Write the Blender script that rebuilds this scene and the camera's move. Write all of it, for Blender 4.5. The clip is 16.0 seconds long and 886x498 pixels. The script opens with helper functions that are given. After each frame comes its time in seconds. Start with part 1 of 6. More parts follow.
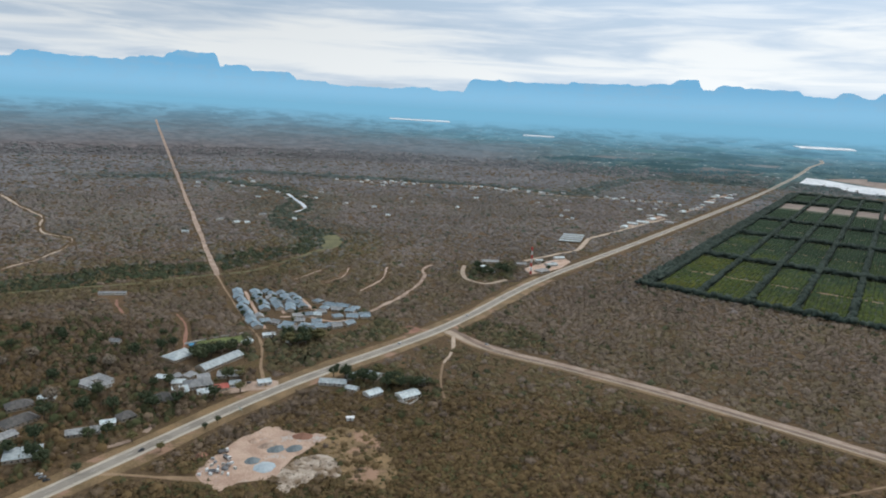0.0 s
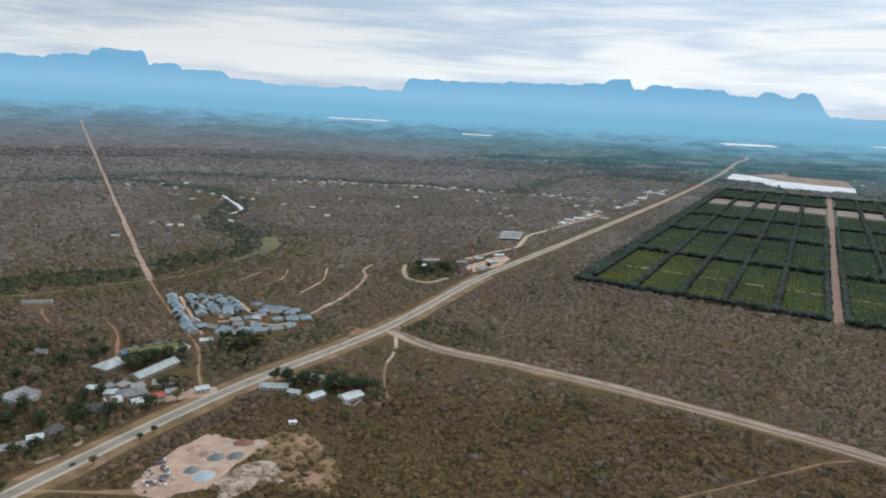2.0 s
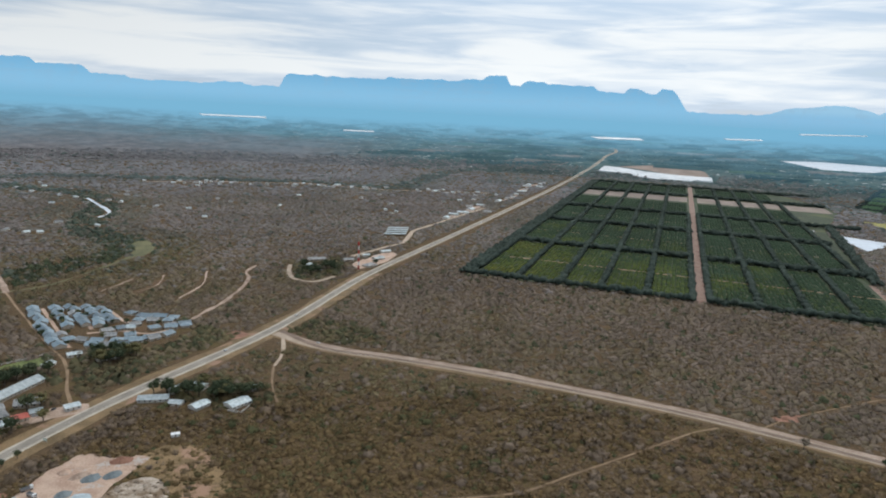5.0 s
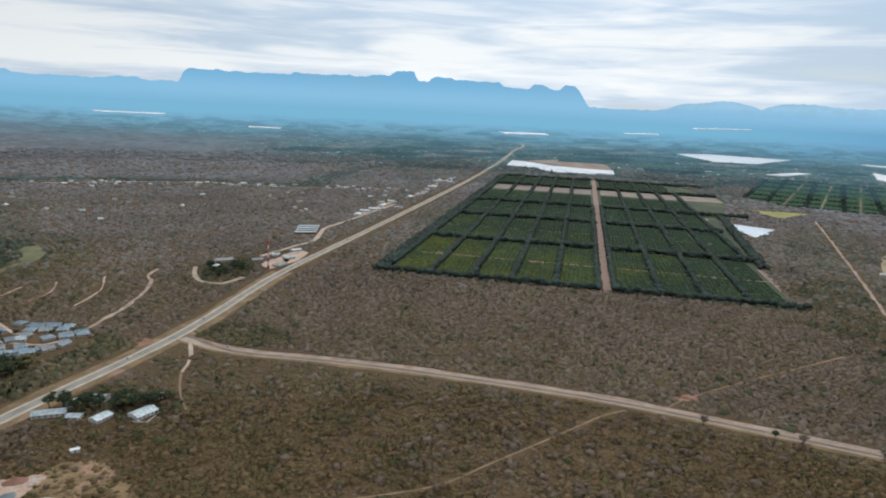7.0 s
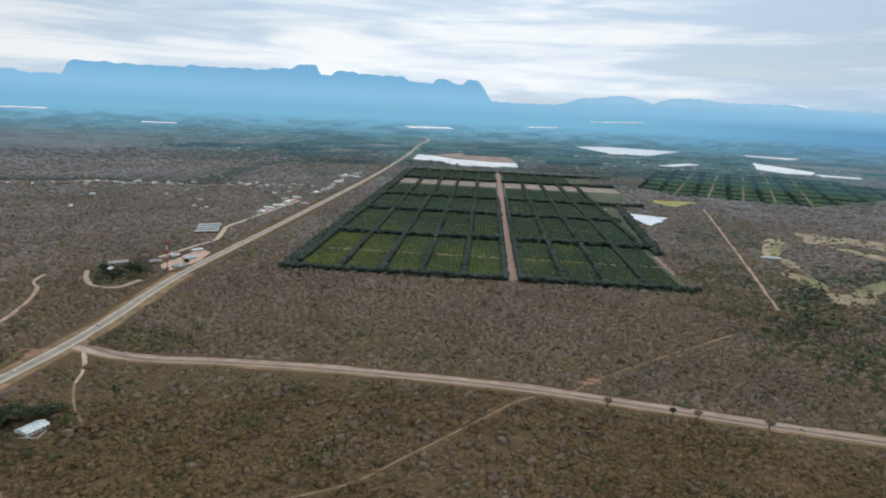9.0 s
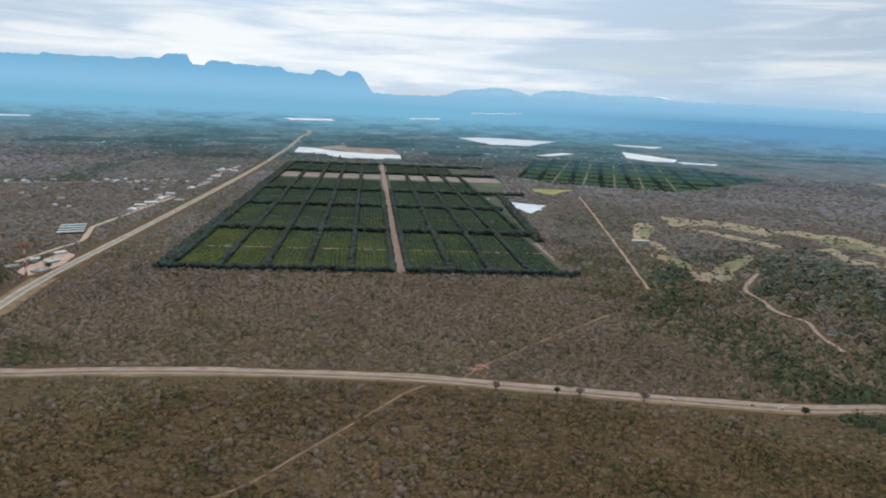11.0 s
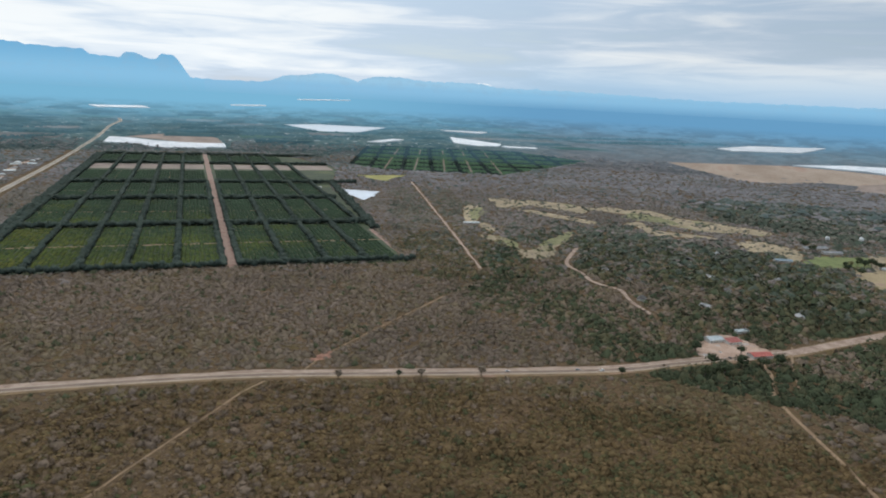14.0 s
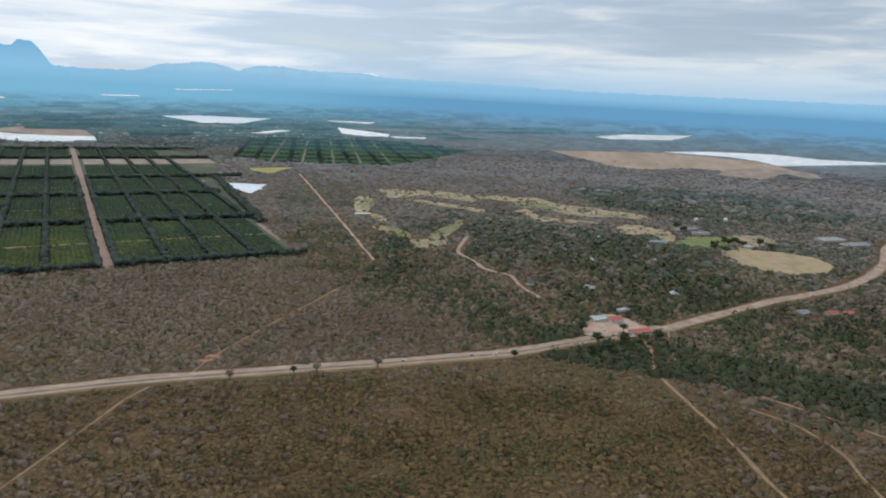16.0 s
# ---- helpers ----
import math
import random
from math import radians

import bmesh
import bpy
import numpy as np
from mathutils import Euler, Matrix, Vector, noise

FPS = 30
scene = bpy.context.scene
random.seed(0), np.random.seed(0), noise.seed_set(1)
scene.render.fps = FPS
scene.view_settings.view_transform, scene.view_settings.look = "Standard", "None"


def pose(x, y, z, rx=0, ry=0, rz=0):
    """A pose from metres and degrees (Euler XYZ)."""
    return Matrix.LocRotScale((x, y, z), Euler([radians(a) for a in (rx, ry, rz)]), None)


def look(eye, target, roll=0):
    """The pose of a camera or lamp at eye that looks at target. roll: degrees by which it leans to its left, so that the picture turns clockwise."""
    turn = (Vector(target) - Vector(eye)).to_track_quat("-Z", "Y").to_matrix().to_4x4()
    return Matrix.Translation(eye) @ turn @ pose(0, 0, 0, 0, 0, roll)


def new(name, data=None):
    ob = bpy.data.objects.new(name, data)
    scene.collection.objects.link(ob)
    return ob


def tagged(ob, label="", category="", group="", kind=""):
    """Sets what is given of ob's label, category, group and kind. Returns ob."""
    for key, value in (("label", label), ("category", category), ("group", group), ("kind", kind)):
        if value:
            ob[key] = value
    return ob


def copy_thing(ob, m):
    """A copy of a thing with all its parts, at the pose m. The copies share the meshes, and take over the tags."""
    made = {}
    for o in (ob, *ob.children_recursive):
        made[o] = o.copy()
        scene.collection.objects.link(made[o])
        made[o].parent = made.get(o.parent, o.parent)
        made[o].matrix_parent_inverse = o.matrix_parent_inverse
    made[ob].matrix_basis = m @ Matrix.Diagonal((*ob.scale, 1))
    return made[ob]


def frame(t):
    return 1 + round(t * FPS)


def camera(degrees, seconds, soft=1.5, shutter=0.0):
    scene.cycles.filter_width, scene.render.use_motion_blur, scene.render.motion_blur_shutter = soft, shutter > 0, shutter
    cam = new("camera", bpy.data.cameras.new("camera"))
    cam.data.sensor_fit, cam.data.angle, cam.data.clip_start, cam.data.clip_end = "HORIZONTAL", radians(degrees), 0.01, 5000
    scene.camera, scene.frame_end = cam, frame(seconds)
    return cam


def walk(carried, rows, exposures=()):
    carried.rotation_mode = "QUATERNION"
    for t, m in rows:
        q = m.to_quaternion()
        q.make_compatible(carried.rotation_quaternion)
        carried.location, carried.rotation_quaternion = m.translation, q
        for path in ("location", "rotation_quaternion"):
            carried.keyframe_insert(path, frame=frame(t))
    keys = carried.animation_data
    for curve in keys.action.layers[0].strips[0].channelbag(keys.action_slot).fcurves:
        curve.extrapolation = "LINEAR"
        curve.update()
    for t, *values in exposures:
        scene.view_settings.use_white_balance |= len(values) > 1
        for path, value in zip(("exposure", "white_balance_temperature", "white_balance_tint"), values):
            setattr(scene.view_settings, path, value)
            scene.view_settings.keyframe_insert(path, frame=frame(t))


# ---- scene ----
EYE = 240.0
cam = camera(65.75, 16.0, soft=1.95)
# seconds, then the turn of the hovering camera in degrees
TURNS = [
    (0.0, 77.975, -2.897, 0.617),
    (0.5, 78.026, -2.886, -0.503),
    (1.0, 78.067, -2.892, -1.557),
    (1.5, 78.114, -2.863, -3.087),
    (2.0, 78.157, -2.804, -4.461),
    (2.5, 78.192, -2.856, -5.960),
    (3.0, 78.237, -2.792, -7.546),
    (3.5, 78.260, -2.763, -9.210),
    (6.0, 78.294, -2.654, -17.781),
    (6.5, 78.297, -2.642, -19.748),
    (7.0, 78.288, -2.639, -21.656),
    (7.5, 78.264, -2.645, -23.531),
    (8.0, 78.239, -2.641, -25.405),
    (8.5, 78.220, -2.637, -27.343),
    (11.0, 77.953, -2.693, -39.143),
    (11.5, 77.907, -2.668, -41.591),
    (12.0, 77.836, -2.682, -43.847),
    (12.5, 77.761, -2.685, -45.677),
    (13.0, 77.702, -2.700, -47.496),
    (13.5, 77.618, -2.762, -49.749),
    (14.0, 77.505, -2.790, -53.115),
    (14.5, 77.416, -2.774, -55.460),
    (15.0, 77.321, -2.818, -57.673),
    (15.5, 77.237, -2.839, -59.903),
    (16.0, 77.173, -2.866, -62.307),
]
walk(cam, [(t, pose(0, 0, EYE, rx, ry, rz)) for t, rx, ry, rz in TURNS])

# ---- light ----
SUN_AZ, SUN_EL = 32.0, 48.0          # clockwise from +y, above the horizon
sun_way = Vector((math.sin(radians(SUN_AZ)) * math.cos(radians(SUN_EL)), math.cos(radians(SUN_AZ)) * math.cos(radians(SUN_EL)), math.sin(radians(SUN_EL))))
sun = new("sun", bpy.data.lights.new("sun", "SUN"))
sun.data.energy, sun.data.angle, sun.data.color = 1.05, radians(60), (1.0, 0.91, 0.78)
sun.matrix_world = look((0, 0, 400), Vector((0, 0, 400)) - sun_way)
scene.view_settings.exposure = -0.13


class Nodes:
    """A short way to write node trees."""

    def __init__(self, tree):
        self.tree = tree
        tree.nodes.clear()

    def add(self, kind, _out=0, _props=None, **inputs):
        node = self.tree.nodes.new(kind)
        props = _props or {}
        if "operation" in props:
            node.operation = props["operation"]
        if "interpolation_type" in props:
            node.interpolation_type = props["interpolation_type"]
        if "attribute_name" in props:
            node.attribute_name = props["attribute_name"]
        if "wave_type" in props:
            node.wave_type, node.bands_direction = props["wave_type"], props["bands_direction"]
        if "sky_type" in props:
            node.sky_type, node.sun_disc = props["sky_type"], props["sun_disc"]
            node.sun_elevation, node.sun_rotation = props["sun_elevation"], props["sun_rotation"]
        for key, value in inputs.items():
            key = key.replace("_", " ")
            socket = node.inputs[int(key[1:])] if key[0] == "i" and key[1:].isdigit() else node.inputs[key]
            if isinstance(value, bpy.types.NodeSocket):
                self.tree.links.new(value, socket)
            else:
                socket.default_value = value
        return node.outputs[_out]

    def math(self, op, a, b=0.0, c=0.0):
        return self.add("ShaderNodeMath", 0, {"operation": op}, i0=a, i1=b, i2=c)

    def noise(self, vector, scale, detail=4.0, rough=0.55, distort=0.0):
        return self.add("ShaderNodeTexNoise", 0, None, Vector=vector, Scale=scale, Detail=detail, Roughness=rough, Distortion=distort)

    def span(self, value, lo, hi, to_lo=0.0, to_hi=1.0):
        return self.add("ShaderNodeMapRange", 0, {"interpolation_type": "SMOOTHSTEP"}, Value=value, From_Min=lo, From_Max=hi, To_Min=to_lo, To_Max=to_hi)

    def mix(self, fac, a, b):
        node = self.tree.nodes.new("ShaderNodeMix")
        node.data_type = "RGBA"
        for socket, value in zip((node.inputs[0], node.inputs[6], node.inputs[7]), (fac, a, b)):
            if isinstance(value, bpy.types.NodeSocket):
                self.tree.links.new(value, socket)
            else:
                socket.default_value = value if not isinstance(value, tuple) else (*value[:3], 1.0)
        return node.outputs[2]

    def out(self, shader, world=False):
        end = self.tree.nodes.new("ShaderNodeOutputWorld" if world else "ShaderNodeOutputMaterial")
        self.tree.links.new(shader, end.inputs["Surface"])


GAP = (math.sin(radians(56.2)), math.cos(radians(56.2)), math.sin(radians(1.06)))  # towards the gap in the cloud


def make_world():
    """An overcast sky: the clear sky behind a layer of streaky cloud, brightest round the hidden sun."""
    world = bpy.data.worlds.new("overcast")
    scene.world, world.use_nodes = world, True
    n = Nodes(world.node_tree)
    clear = n.add("ShaderNodeTexSky", 0, {"sky_type": "NISHITA", "sun_disc": False, "sun_elevation": radians(SUN_EL), "sun_rotation": radians(SUN_AZ)})
    clear = n.mix(1.0, clear, clear)
    dim = n.add("ShaderNodeVectorMath", 0, {"operation": "SCALE"}, Vector=clear, Scale=0.11)
    way = n.add("ShaderNodeTexCoord", "Generated")
    parts = n.tree.nodes.new("ShaderNodeSeparateXYZ")
    n.tree.links.new(way, parts.inputs[0])
    flat = n.add("ShaderNodeCombineXYZ", 0, None, X=parts.outputs[0], Y=parts.outputs[1], Z=n.math("MULTIPLY", parts.outputs[2], 9.5))
    broad = n.noise(flat, 1.7, 3.0, 0.45, 0.25)
    fine = n.noise(flat, 5.6, 6.0, 0.55, 0.5)
    sheet = n.math("ADD", n.math("MULTIPLY", broad, 0.55), n.math("MULTIPLY", fine, 0.45))
    near_sun = n.add("ShaderNodeVectorMath", "Value", {"operation": "DOT_PRODUCT"}, i0=way, i1=tuple(sun_way))
    glow = n.span(near_sun, 0.35, 1.0)
    glow = n.math("POWER", glow, 1.6)
    light = n.math("ADD", n.span(sheet, 0.40, 0.61, 0.71, 0.92), n.math("MULTIPLY", glow, 0.48))
    light = n.math("ADD", light, n.span(parts.outputs[2], 0.02, 0.11, 0.10, 0.0))
    tone = n.mix(n.span(sheet, 0.40, 0.61), (0.62, 0.785, 0.99), (0.91, 0.955, 0.985))
    cloud = n.add("ShaderNodeVectorMath", 0, {"operation": "SCALE"}, Vector=tone, Scale=light)
    cover = n.span(sheet, 0.30, 0.50, 0.6, 0.97)
    sky = n.mix(cover, dim, cloud)
    east = n.span(n.add("ShaderNodeVectorMath", "Value", {"operation": "DOT_PRODUCT"}, i0=way, i1=(math.sin(radians(95)), math.cos(radians(95)), 0.0)), 0.62, 0.90)
    sky = n.mix(n.math("MULTIPLY", east, n.span(parts.outputs[2], 0.0, 0.075, 0.9, 0.0)), sky, (0.42, 0.66, 0.90))
    # a thin bright gap in the cloud above the far range
    off = n.add("ShaderNodeVectorMath", 0, {"operation": "SUBTRACT"}, i0=way, i1=tuple(GAP))
    off = n.add("ShaderNodeVectorMath", 0, {"operation": "MULTIPLY"}, i0=off, i1=(74.0, 74.0, 330.0))
    gap = n.span(n.add("ShaderNodeVectorMath", "Value", {"operation": "LENGTH"}, i0=off), 0.75, 1.15, 0.75, 0.0)
    sky = n.mix(gap, sky, (1.25, 1.25, 1.22))
    n.out(n.add("ShaderNodeBackground", 0, None, Color=sky, Strength=0.95), True)


make_world()

# ---- materials ----


def matter(name, dark, light, grain=1.0, broad=0.06, rough=0.85, metal=0.0, bump=0.25, third=None, third_scale=0.02, third_from=0.55, spread=0.12):
    """A surface of two tones: fine grain, broad stains, and where given a third tone in patches."""
    m = bpy.data.materials.new(name)
    m.use_nodes = True
    n = Nodes(m.node_tree)
    at = n.add("ShaderNodeTexCoord", "Object")
    g, b = n.noise(at, grain, 5.0, 0.65), n.noise(at, broad, 4.0, 0.55)
    both = n.math("ADD", n.math("MULTIPLY", g, 0.5), n.math("MULTIPLY", b, 0.5))
    tone = n.mix(n.span(both, 0.5 - spread, 0.5 + spread), dark, light)
    if third:
        p = n.math("ADD", n.noise(at, third_scale, 6.0, 0.6), n.math("MULTIPLY", n.math("SUBTRACT", g, 0.5), 0.22))
        tone = n.mix(n.span(p, third_from, third_from + 0.09), tone, third)
    one = n.add("ShaderNodeObjectInfo", "Random")
    tone = n.add("ShaderNodeHueSaturation", 0, None, Color=tone, Value=n.span(one, 0.0, 1.0, 0.88, 1.1), Saturation=1.0, Hue=0.5, Fac=1.0)
    raised = n.add("ShaderNodeBump", 0, None, Height=g, Strength=bump, Distance=0.3 / max(grain, 0.2))
    n.out(n.add("ShaderNodeBsdfPrincipled", 0, None, Base_Color=tone, Roughness=rough, Metallic=metal, Normal=raised))
    return m


def roof_matter(name, dark, light, rough=0.5, metal=0.0, ribs=2.2):
    """Ribbed sheet roofing with stains."""
    m = bpy.data.materials.new(name)
    m.use_nodes = True
    n = Nodes(m.node_tree)
    at = n.add("ShaderNodeTexCoord", "Object")
    stain = n.noise(at, 0.35, 6.0, 0.65)
    tone = n.mix(n.span(stain, 0.34, 0.64), dark, light)
    one = n.add("ShaderNodeObjectInfo", "Random")
    tone = n.add("ShaderNodeHueSaturation", 0, None, Color=tone, Value=n.span(one, 0.0, 1.0, 0.75, 1.15), Saturation=1.0, Hue=0.5, Fac=1.0)
    rib = n.add("ShaderNodeTexWave", 0, {"wave_type": "BANDS", "bands_direction": "X"}, Vector=at, Scale=ribs)
    raised = n.add("ShaderNodeBump", 0, None, Height=rib, Strength=0.35, Distance=0.05)
    n.out(n.add("ShaderNodeBsdfPrincipled", 0, None, Base_Color=tone, Roughness=rough, Metallic=metal, Normal=raised))
    return m


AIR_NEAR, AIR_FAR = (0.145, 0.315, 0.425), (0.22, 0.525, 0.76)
AIR_EAST = (0.15, 0.38, 0.63)   # emission colours that paint haze over the far land


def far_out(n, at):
    """Metres out over the plain, and the slope of the bearing; the painted haze lies thicker to the east of the road.
    """
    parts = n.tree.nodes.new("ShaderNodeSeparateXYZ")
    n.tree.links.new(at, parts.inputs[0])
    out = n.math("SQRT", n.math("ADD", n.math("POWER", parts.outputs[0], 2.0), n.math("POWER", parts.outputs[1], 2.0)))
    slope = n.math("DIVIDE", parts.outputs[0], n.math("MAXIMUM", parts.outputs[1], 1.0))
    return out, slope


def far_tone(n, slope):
    """The colour of the deepest painted haze by bearing: deeper blue where the plain runs out to the east."""
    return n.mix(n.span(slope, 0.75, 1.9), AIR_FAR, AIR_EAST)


def haze_glow(n, at, body, start=2700.0):
    """Far land with haze painted on as emission: a backdrop that glows more the farther out it lies."""
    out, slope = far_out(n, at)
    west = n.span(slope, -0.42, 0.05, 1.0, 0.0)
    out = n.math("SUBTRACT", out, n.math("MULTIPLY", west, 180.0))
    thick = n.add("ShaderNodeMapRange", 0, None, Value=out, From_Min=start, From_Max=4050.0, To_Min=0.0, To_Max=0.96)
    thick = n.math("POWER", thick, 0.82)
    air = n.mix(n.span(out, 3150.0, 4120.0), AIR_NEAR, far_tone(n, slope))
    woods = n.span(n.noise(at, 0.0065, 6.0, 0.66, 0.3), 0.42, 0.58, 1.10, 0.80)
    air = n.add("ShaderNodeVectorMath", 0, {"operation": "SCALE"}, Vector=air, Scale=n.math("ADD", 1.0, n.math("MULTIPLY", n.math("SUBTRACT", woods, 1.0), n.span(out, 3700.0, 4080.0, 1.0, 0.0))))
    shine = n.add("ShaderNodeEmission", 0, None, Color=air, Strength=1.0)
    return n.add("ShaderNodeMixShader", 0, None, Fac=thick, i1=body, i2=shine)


def leaf_matter(name, bare, mid, green, swell=True, far=False):
    """Bush: each plant carries how green it is, a tint of its own and the swell of its crown."""
    m = bpy.data.materials.new(name)
    m.use_nodes = True
    n = Nodes(m.node_tree)
    fresh = n.add("ShaderNodeAttribute", "Fac", {"attribute_name": "fresh"})
    tint = n.add("ShaderNodeAttribute", "Fac", {"attribute_name": "tint"})
    at = n.add("ShaderNodeTexCoord", "Object")
    g = n.noise(at, 1.1, 4.0, 0.7)
    amount = n.math("ADD", fresh, n.math("MULTIPLY", n.math("SUBTRACT", g, 0.5), 0.35))
    tone = n.mix(n.span(amount, 0.05, 0.5), bare, mid)
    tone = n.mix(n.span(amount, 0.5, 0.95), tone, green)
    value = n.math("MULTIPLY", n.span(tint, 0.0, 1.0, 0.80, 1.20), n.span(g, 0.3, 0.7, 0.84, 1.16))
    tone = n.add("ShaderNodeHueSaturation", 0, None, Color=tone, Value=value, Saturation=1.0, Hue=0.5, Fac=1.0)
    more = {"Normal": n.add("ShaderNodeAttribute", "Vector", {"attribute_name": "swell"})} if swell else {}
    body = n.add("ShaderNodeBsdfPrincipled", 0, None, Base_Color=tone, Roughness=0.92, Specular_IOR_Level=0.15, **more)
    # far plants get the painted haze mixed in as well
    n.out(haze_glow(n, at, body, 2600.0) if far else body)
    return m


def far_field_matter(name, dark, light, scale=0.03):
    """Far fields and plantations, with haze mixed in as emission."""
    m = bpy.data.materials.new(name)
    m.use_nodes = True
    n = Nodes(m.node_tree)
    at = n.add("ShaderNodeTexCoord", "Object")
    one = n.add("ShaderNodeObjectInfo", "Random")
    both = n.math("ADD", n.noise(at, scale, 6.0, 0.7), n.math("MULTIPLY", n.math("SUBTRACT", one, 0.5), 0.3))
    body = n.add("ShaderNodeBsdfDiffuse", 0, None, Color=n.mix(n.span(both, 0.32, 0.68), dark, light))
    n.out(haze_glow(n, at, body))
    return m


def distance_matter(name):
    """The plain backdrop of far land under painted haze: bush in the west, woods and farms to the east."""
    m = bpy.data.materials.new(name)
    m.use_nodes = True
    n = Nodes(m.node_tree)
    at = n.add("ShaderNodeTexCoord", "Object")
    out, slope = far_out(n, at)
    strips = n.noise(at, 0.0042, 6.0, 0.62, 0.2)
    small = n.noise(at, 0.02, 6.0, 0.72)
    bush = n.mix(n.span(small, 0.36, 0.64), (0.155, 0.138, 0.138), (0.245, 0.218, 0.213))
    bush = n.mix(n.span(strips, 0.47, 0.66, 0.0, 0.35), bush, (0.125, 0.122, 0.118))
    farm = n.mix(n.span(small, 0.36, 0.60), (0.040, 0.072, 0.068), (0.125, 0.155, 0.125))
    farm = n.mix(n.span(strips, 0.52, 0.66, 0.0, 0.75), farm, (0.17, 0.165, 0.15))
    farm = n.mix(n.span(n.noise(at, 0.045, 3.0, 0.5), 0.62, 0.68, 0.0, 0.9), farm, (0.55, 0.55, 0.53))
    farmed = n.math("MULTIPLY", n.span(slope, 0.02, 0.26), n.span(slope, 1.2, 2.2, 1.0, 0.05))
    wooded = n.math("MULTIPLY", n.span(n.math("ADD", out, n.math("MULTIPLY", strips, 700.0)), 3560.0, 3760.0), n.math("MULTIPLY", n.span(slope, -0.25, 0.05), n.span(slope, 1.1, 1.9, 1.0, 0.1)))
    tone = n.mix(n.math("MAXIMUM", farmed, wooded), bush, farm)
    body = n.add("ShaderNodeBsdfDiffuse", 0, None, Color=tone)
    n.out(haze_glow(n, at, body))
    return m


def mountain_matter(name, middle, top, low, high):
    """A far range: a backdrop whose emission paints the blue haze before it."""
    m = bpy.data.materials.new(name)
    m.use_nodes = True
    n = Nodes(m.node_tree)
    at = n.add("ShaderNodeTexCoord", "Object")
    parts = n.tree.nodes.new("ShaderNodeSeparateXYZ")
    n.tree.links.new(at, parts.inputs[0])
    height = parts.outputs[2]
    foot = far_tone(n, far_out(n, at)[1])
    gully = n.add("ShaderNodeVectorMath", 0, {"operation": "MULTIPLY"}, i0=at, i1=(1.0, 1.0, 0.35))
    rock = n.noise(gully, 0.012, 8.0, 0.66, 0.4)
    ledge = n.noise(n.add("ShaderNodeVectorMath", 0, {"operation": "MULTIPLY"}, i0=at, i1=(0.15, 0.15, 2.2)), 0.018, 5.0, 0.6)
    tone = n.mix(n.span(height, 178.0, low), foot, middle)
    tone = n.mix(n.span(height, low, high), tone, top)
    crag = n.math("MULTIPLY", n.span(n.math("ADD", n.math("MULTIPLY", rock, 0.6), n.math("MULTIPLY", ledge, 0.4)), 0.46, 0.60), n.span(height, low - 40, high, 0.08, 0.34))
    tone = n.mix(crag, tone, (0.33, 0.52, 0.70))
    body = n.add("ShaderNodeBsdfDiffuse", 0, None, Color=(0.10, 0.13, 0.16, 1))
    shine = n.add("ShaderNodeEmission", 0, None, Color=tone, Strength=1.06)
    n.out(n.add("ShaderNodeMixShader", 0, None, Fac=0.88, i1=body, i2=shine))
    return m


def soil_matter(name):
    """Bush soil: dead grass in tufts over reddish earth, with bare and olive patches."""
    m = bpy.data.materials.new(name)
    m.use_nodes = True
    n = Nodes(m.node_tree)
    at = n.add("ShaderNodeTexCoord", "Object")
    fine, tuft = n.noise(at, 1.3, 5.0, 0.7), n.noise(at, 0.32, 5.0, 0.68, 0.3)
    broad, wide = n.noise(at, 0.045, 5.0, 0.6), n.noise(at, 0.011, 4.0, 0.55)
    tone = n.mix(n.span(n.math("ADD", n.math("MULTIPLY", fine, 0.45), n.math("MULTIPLY", tuft, 0.55)), 0.36, 0.64), (0.074, 0.050, 0.028), (0.182, 0.120, 0.068))
    tone = n.mix(n.span(n.math("ADD", broad, n.math("MULTIPLY", n.math("SUBTRACT", tuft, 0.5), 0.5)), 0.52, 0.66, 0.0, 0.7), tone, (0.130, 0.098, 0.040))
    tone = n.mix(n.span(n.math("ADD", wide, n.math("MULTIPLY", n.math("SUBTRACT", fine, 0.5), 0.4)), 0.56, 0.70, 0.0, 0.65), tone, (0.215, 0.132, 0.080))
    raised = n.add("ShaderNodeBump", 0, None, Height=tuft, Strength=0.5, Distance=1.2)
    n.out(n.add("ShaderNodeBsdfPrincipled", 0, None, Base_Color=tone, Roughness=0.95, Specular_IOR_Level=0.1, Normal=raised))
    return m


def water_matter(name, deep, rough):
    m = bpy.data.materials.new(name)
    m.use_nodes = True
    n = Nodes(m.node_tree)
    at = n.add("ShaderNodeTexCoord", "Object")
    # the pale base colour paints the sky's reflection into the water
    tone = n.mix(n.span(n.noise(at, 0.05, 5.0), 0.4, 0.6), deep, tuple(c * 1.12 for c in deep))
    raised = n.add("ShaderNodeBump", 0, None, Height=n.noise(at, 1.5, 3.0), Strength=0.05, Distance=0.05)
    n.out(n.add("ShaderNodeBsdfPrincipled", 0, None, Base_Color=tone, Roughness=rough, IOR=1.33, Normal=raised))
    return m


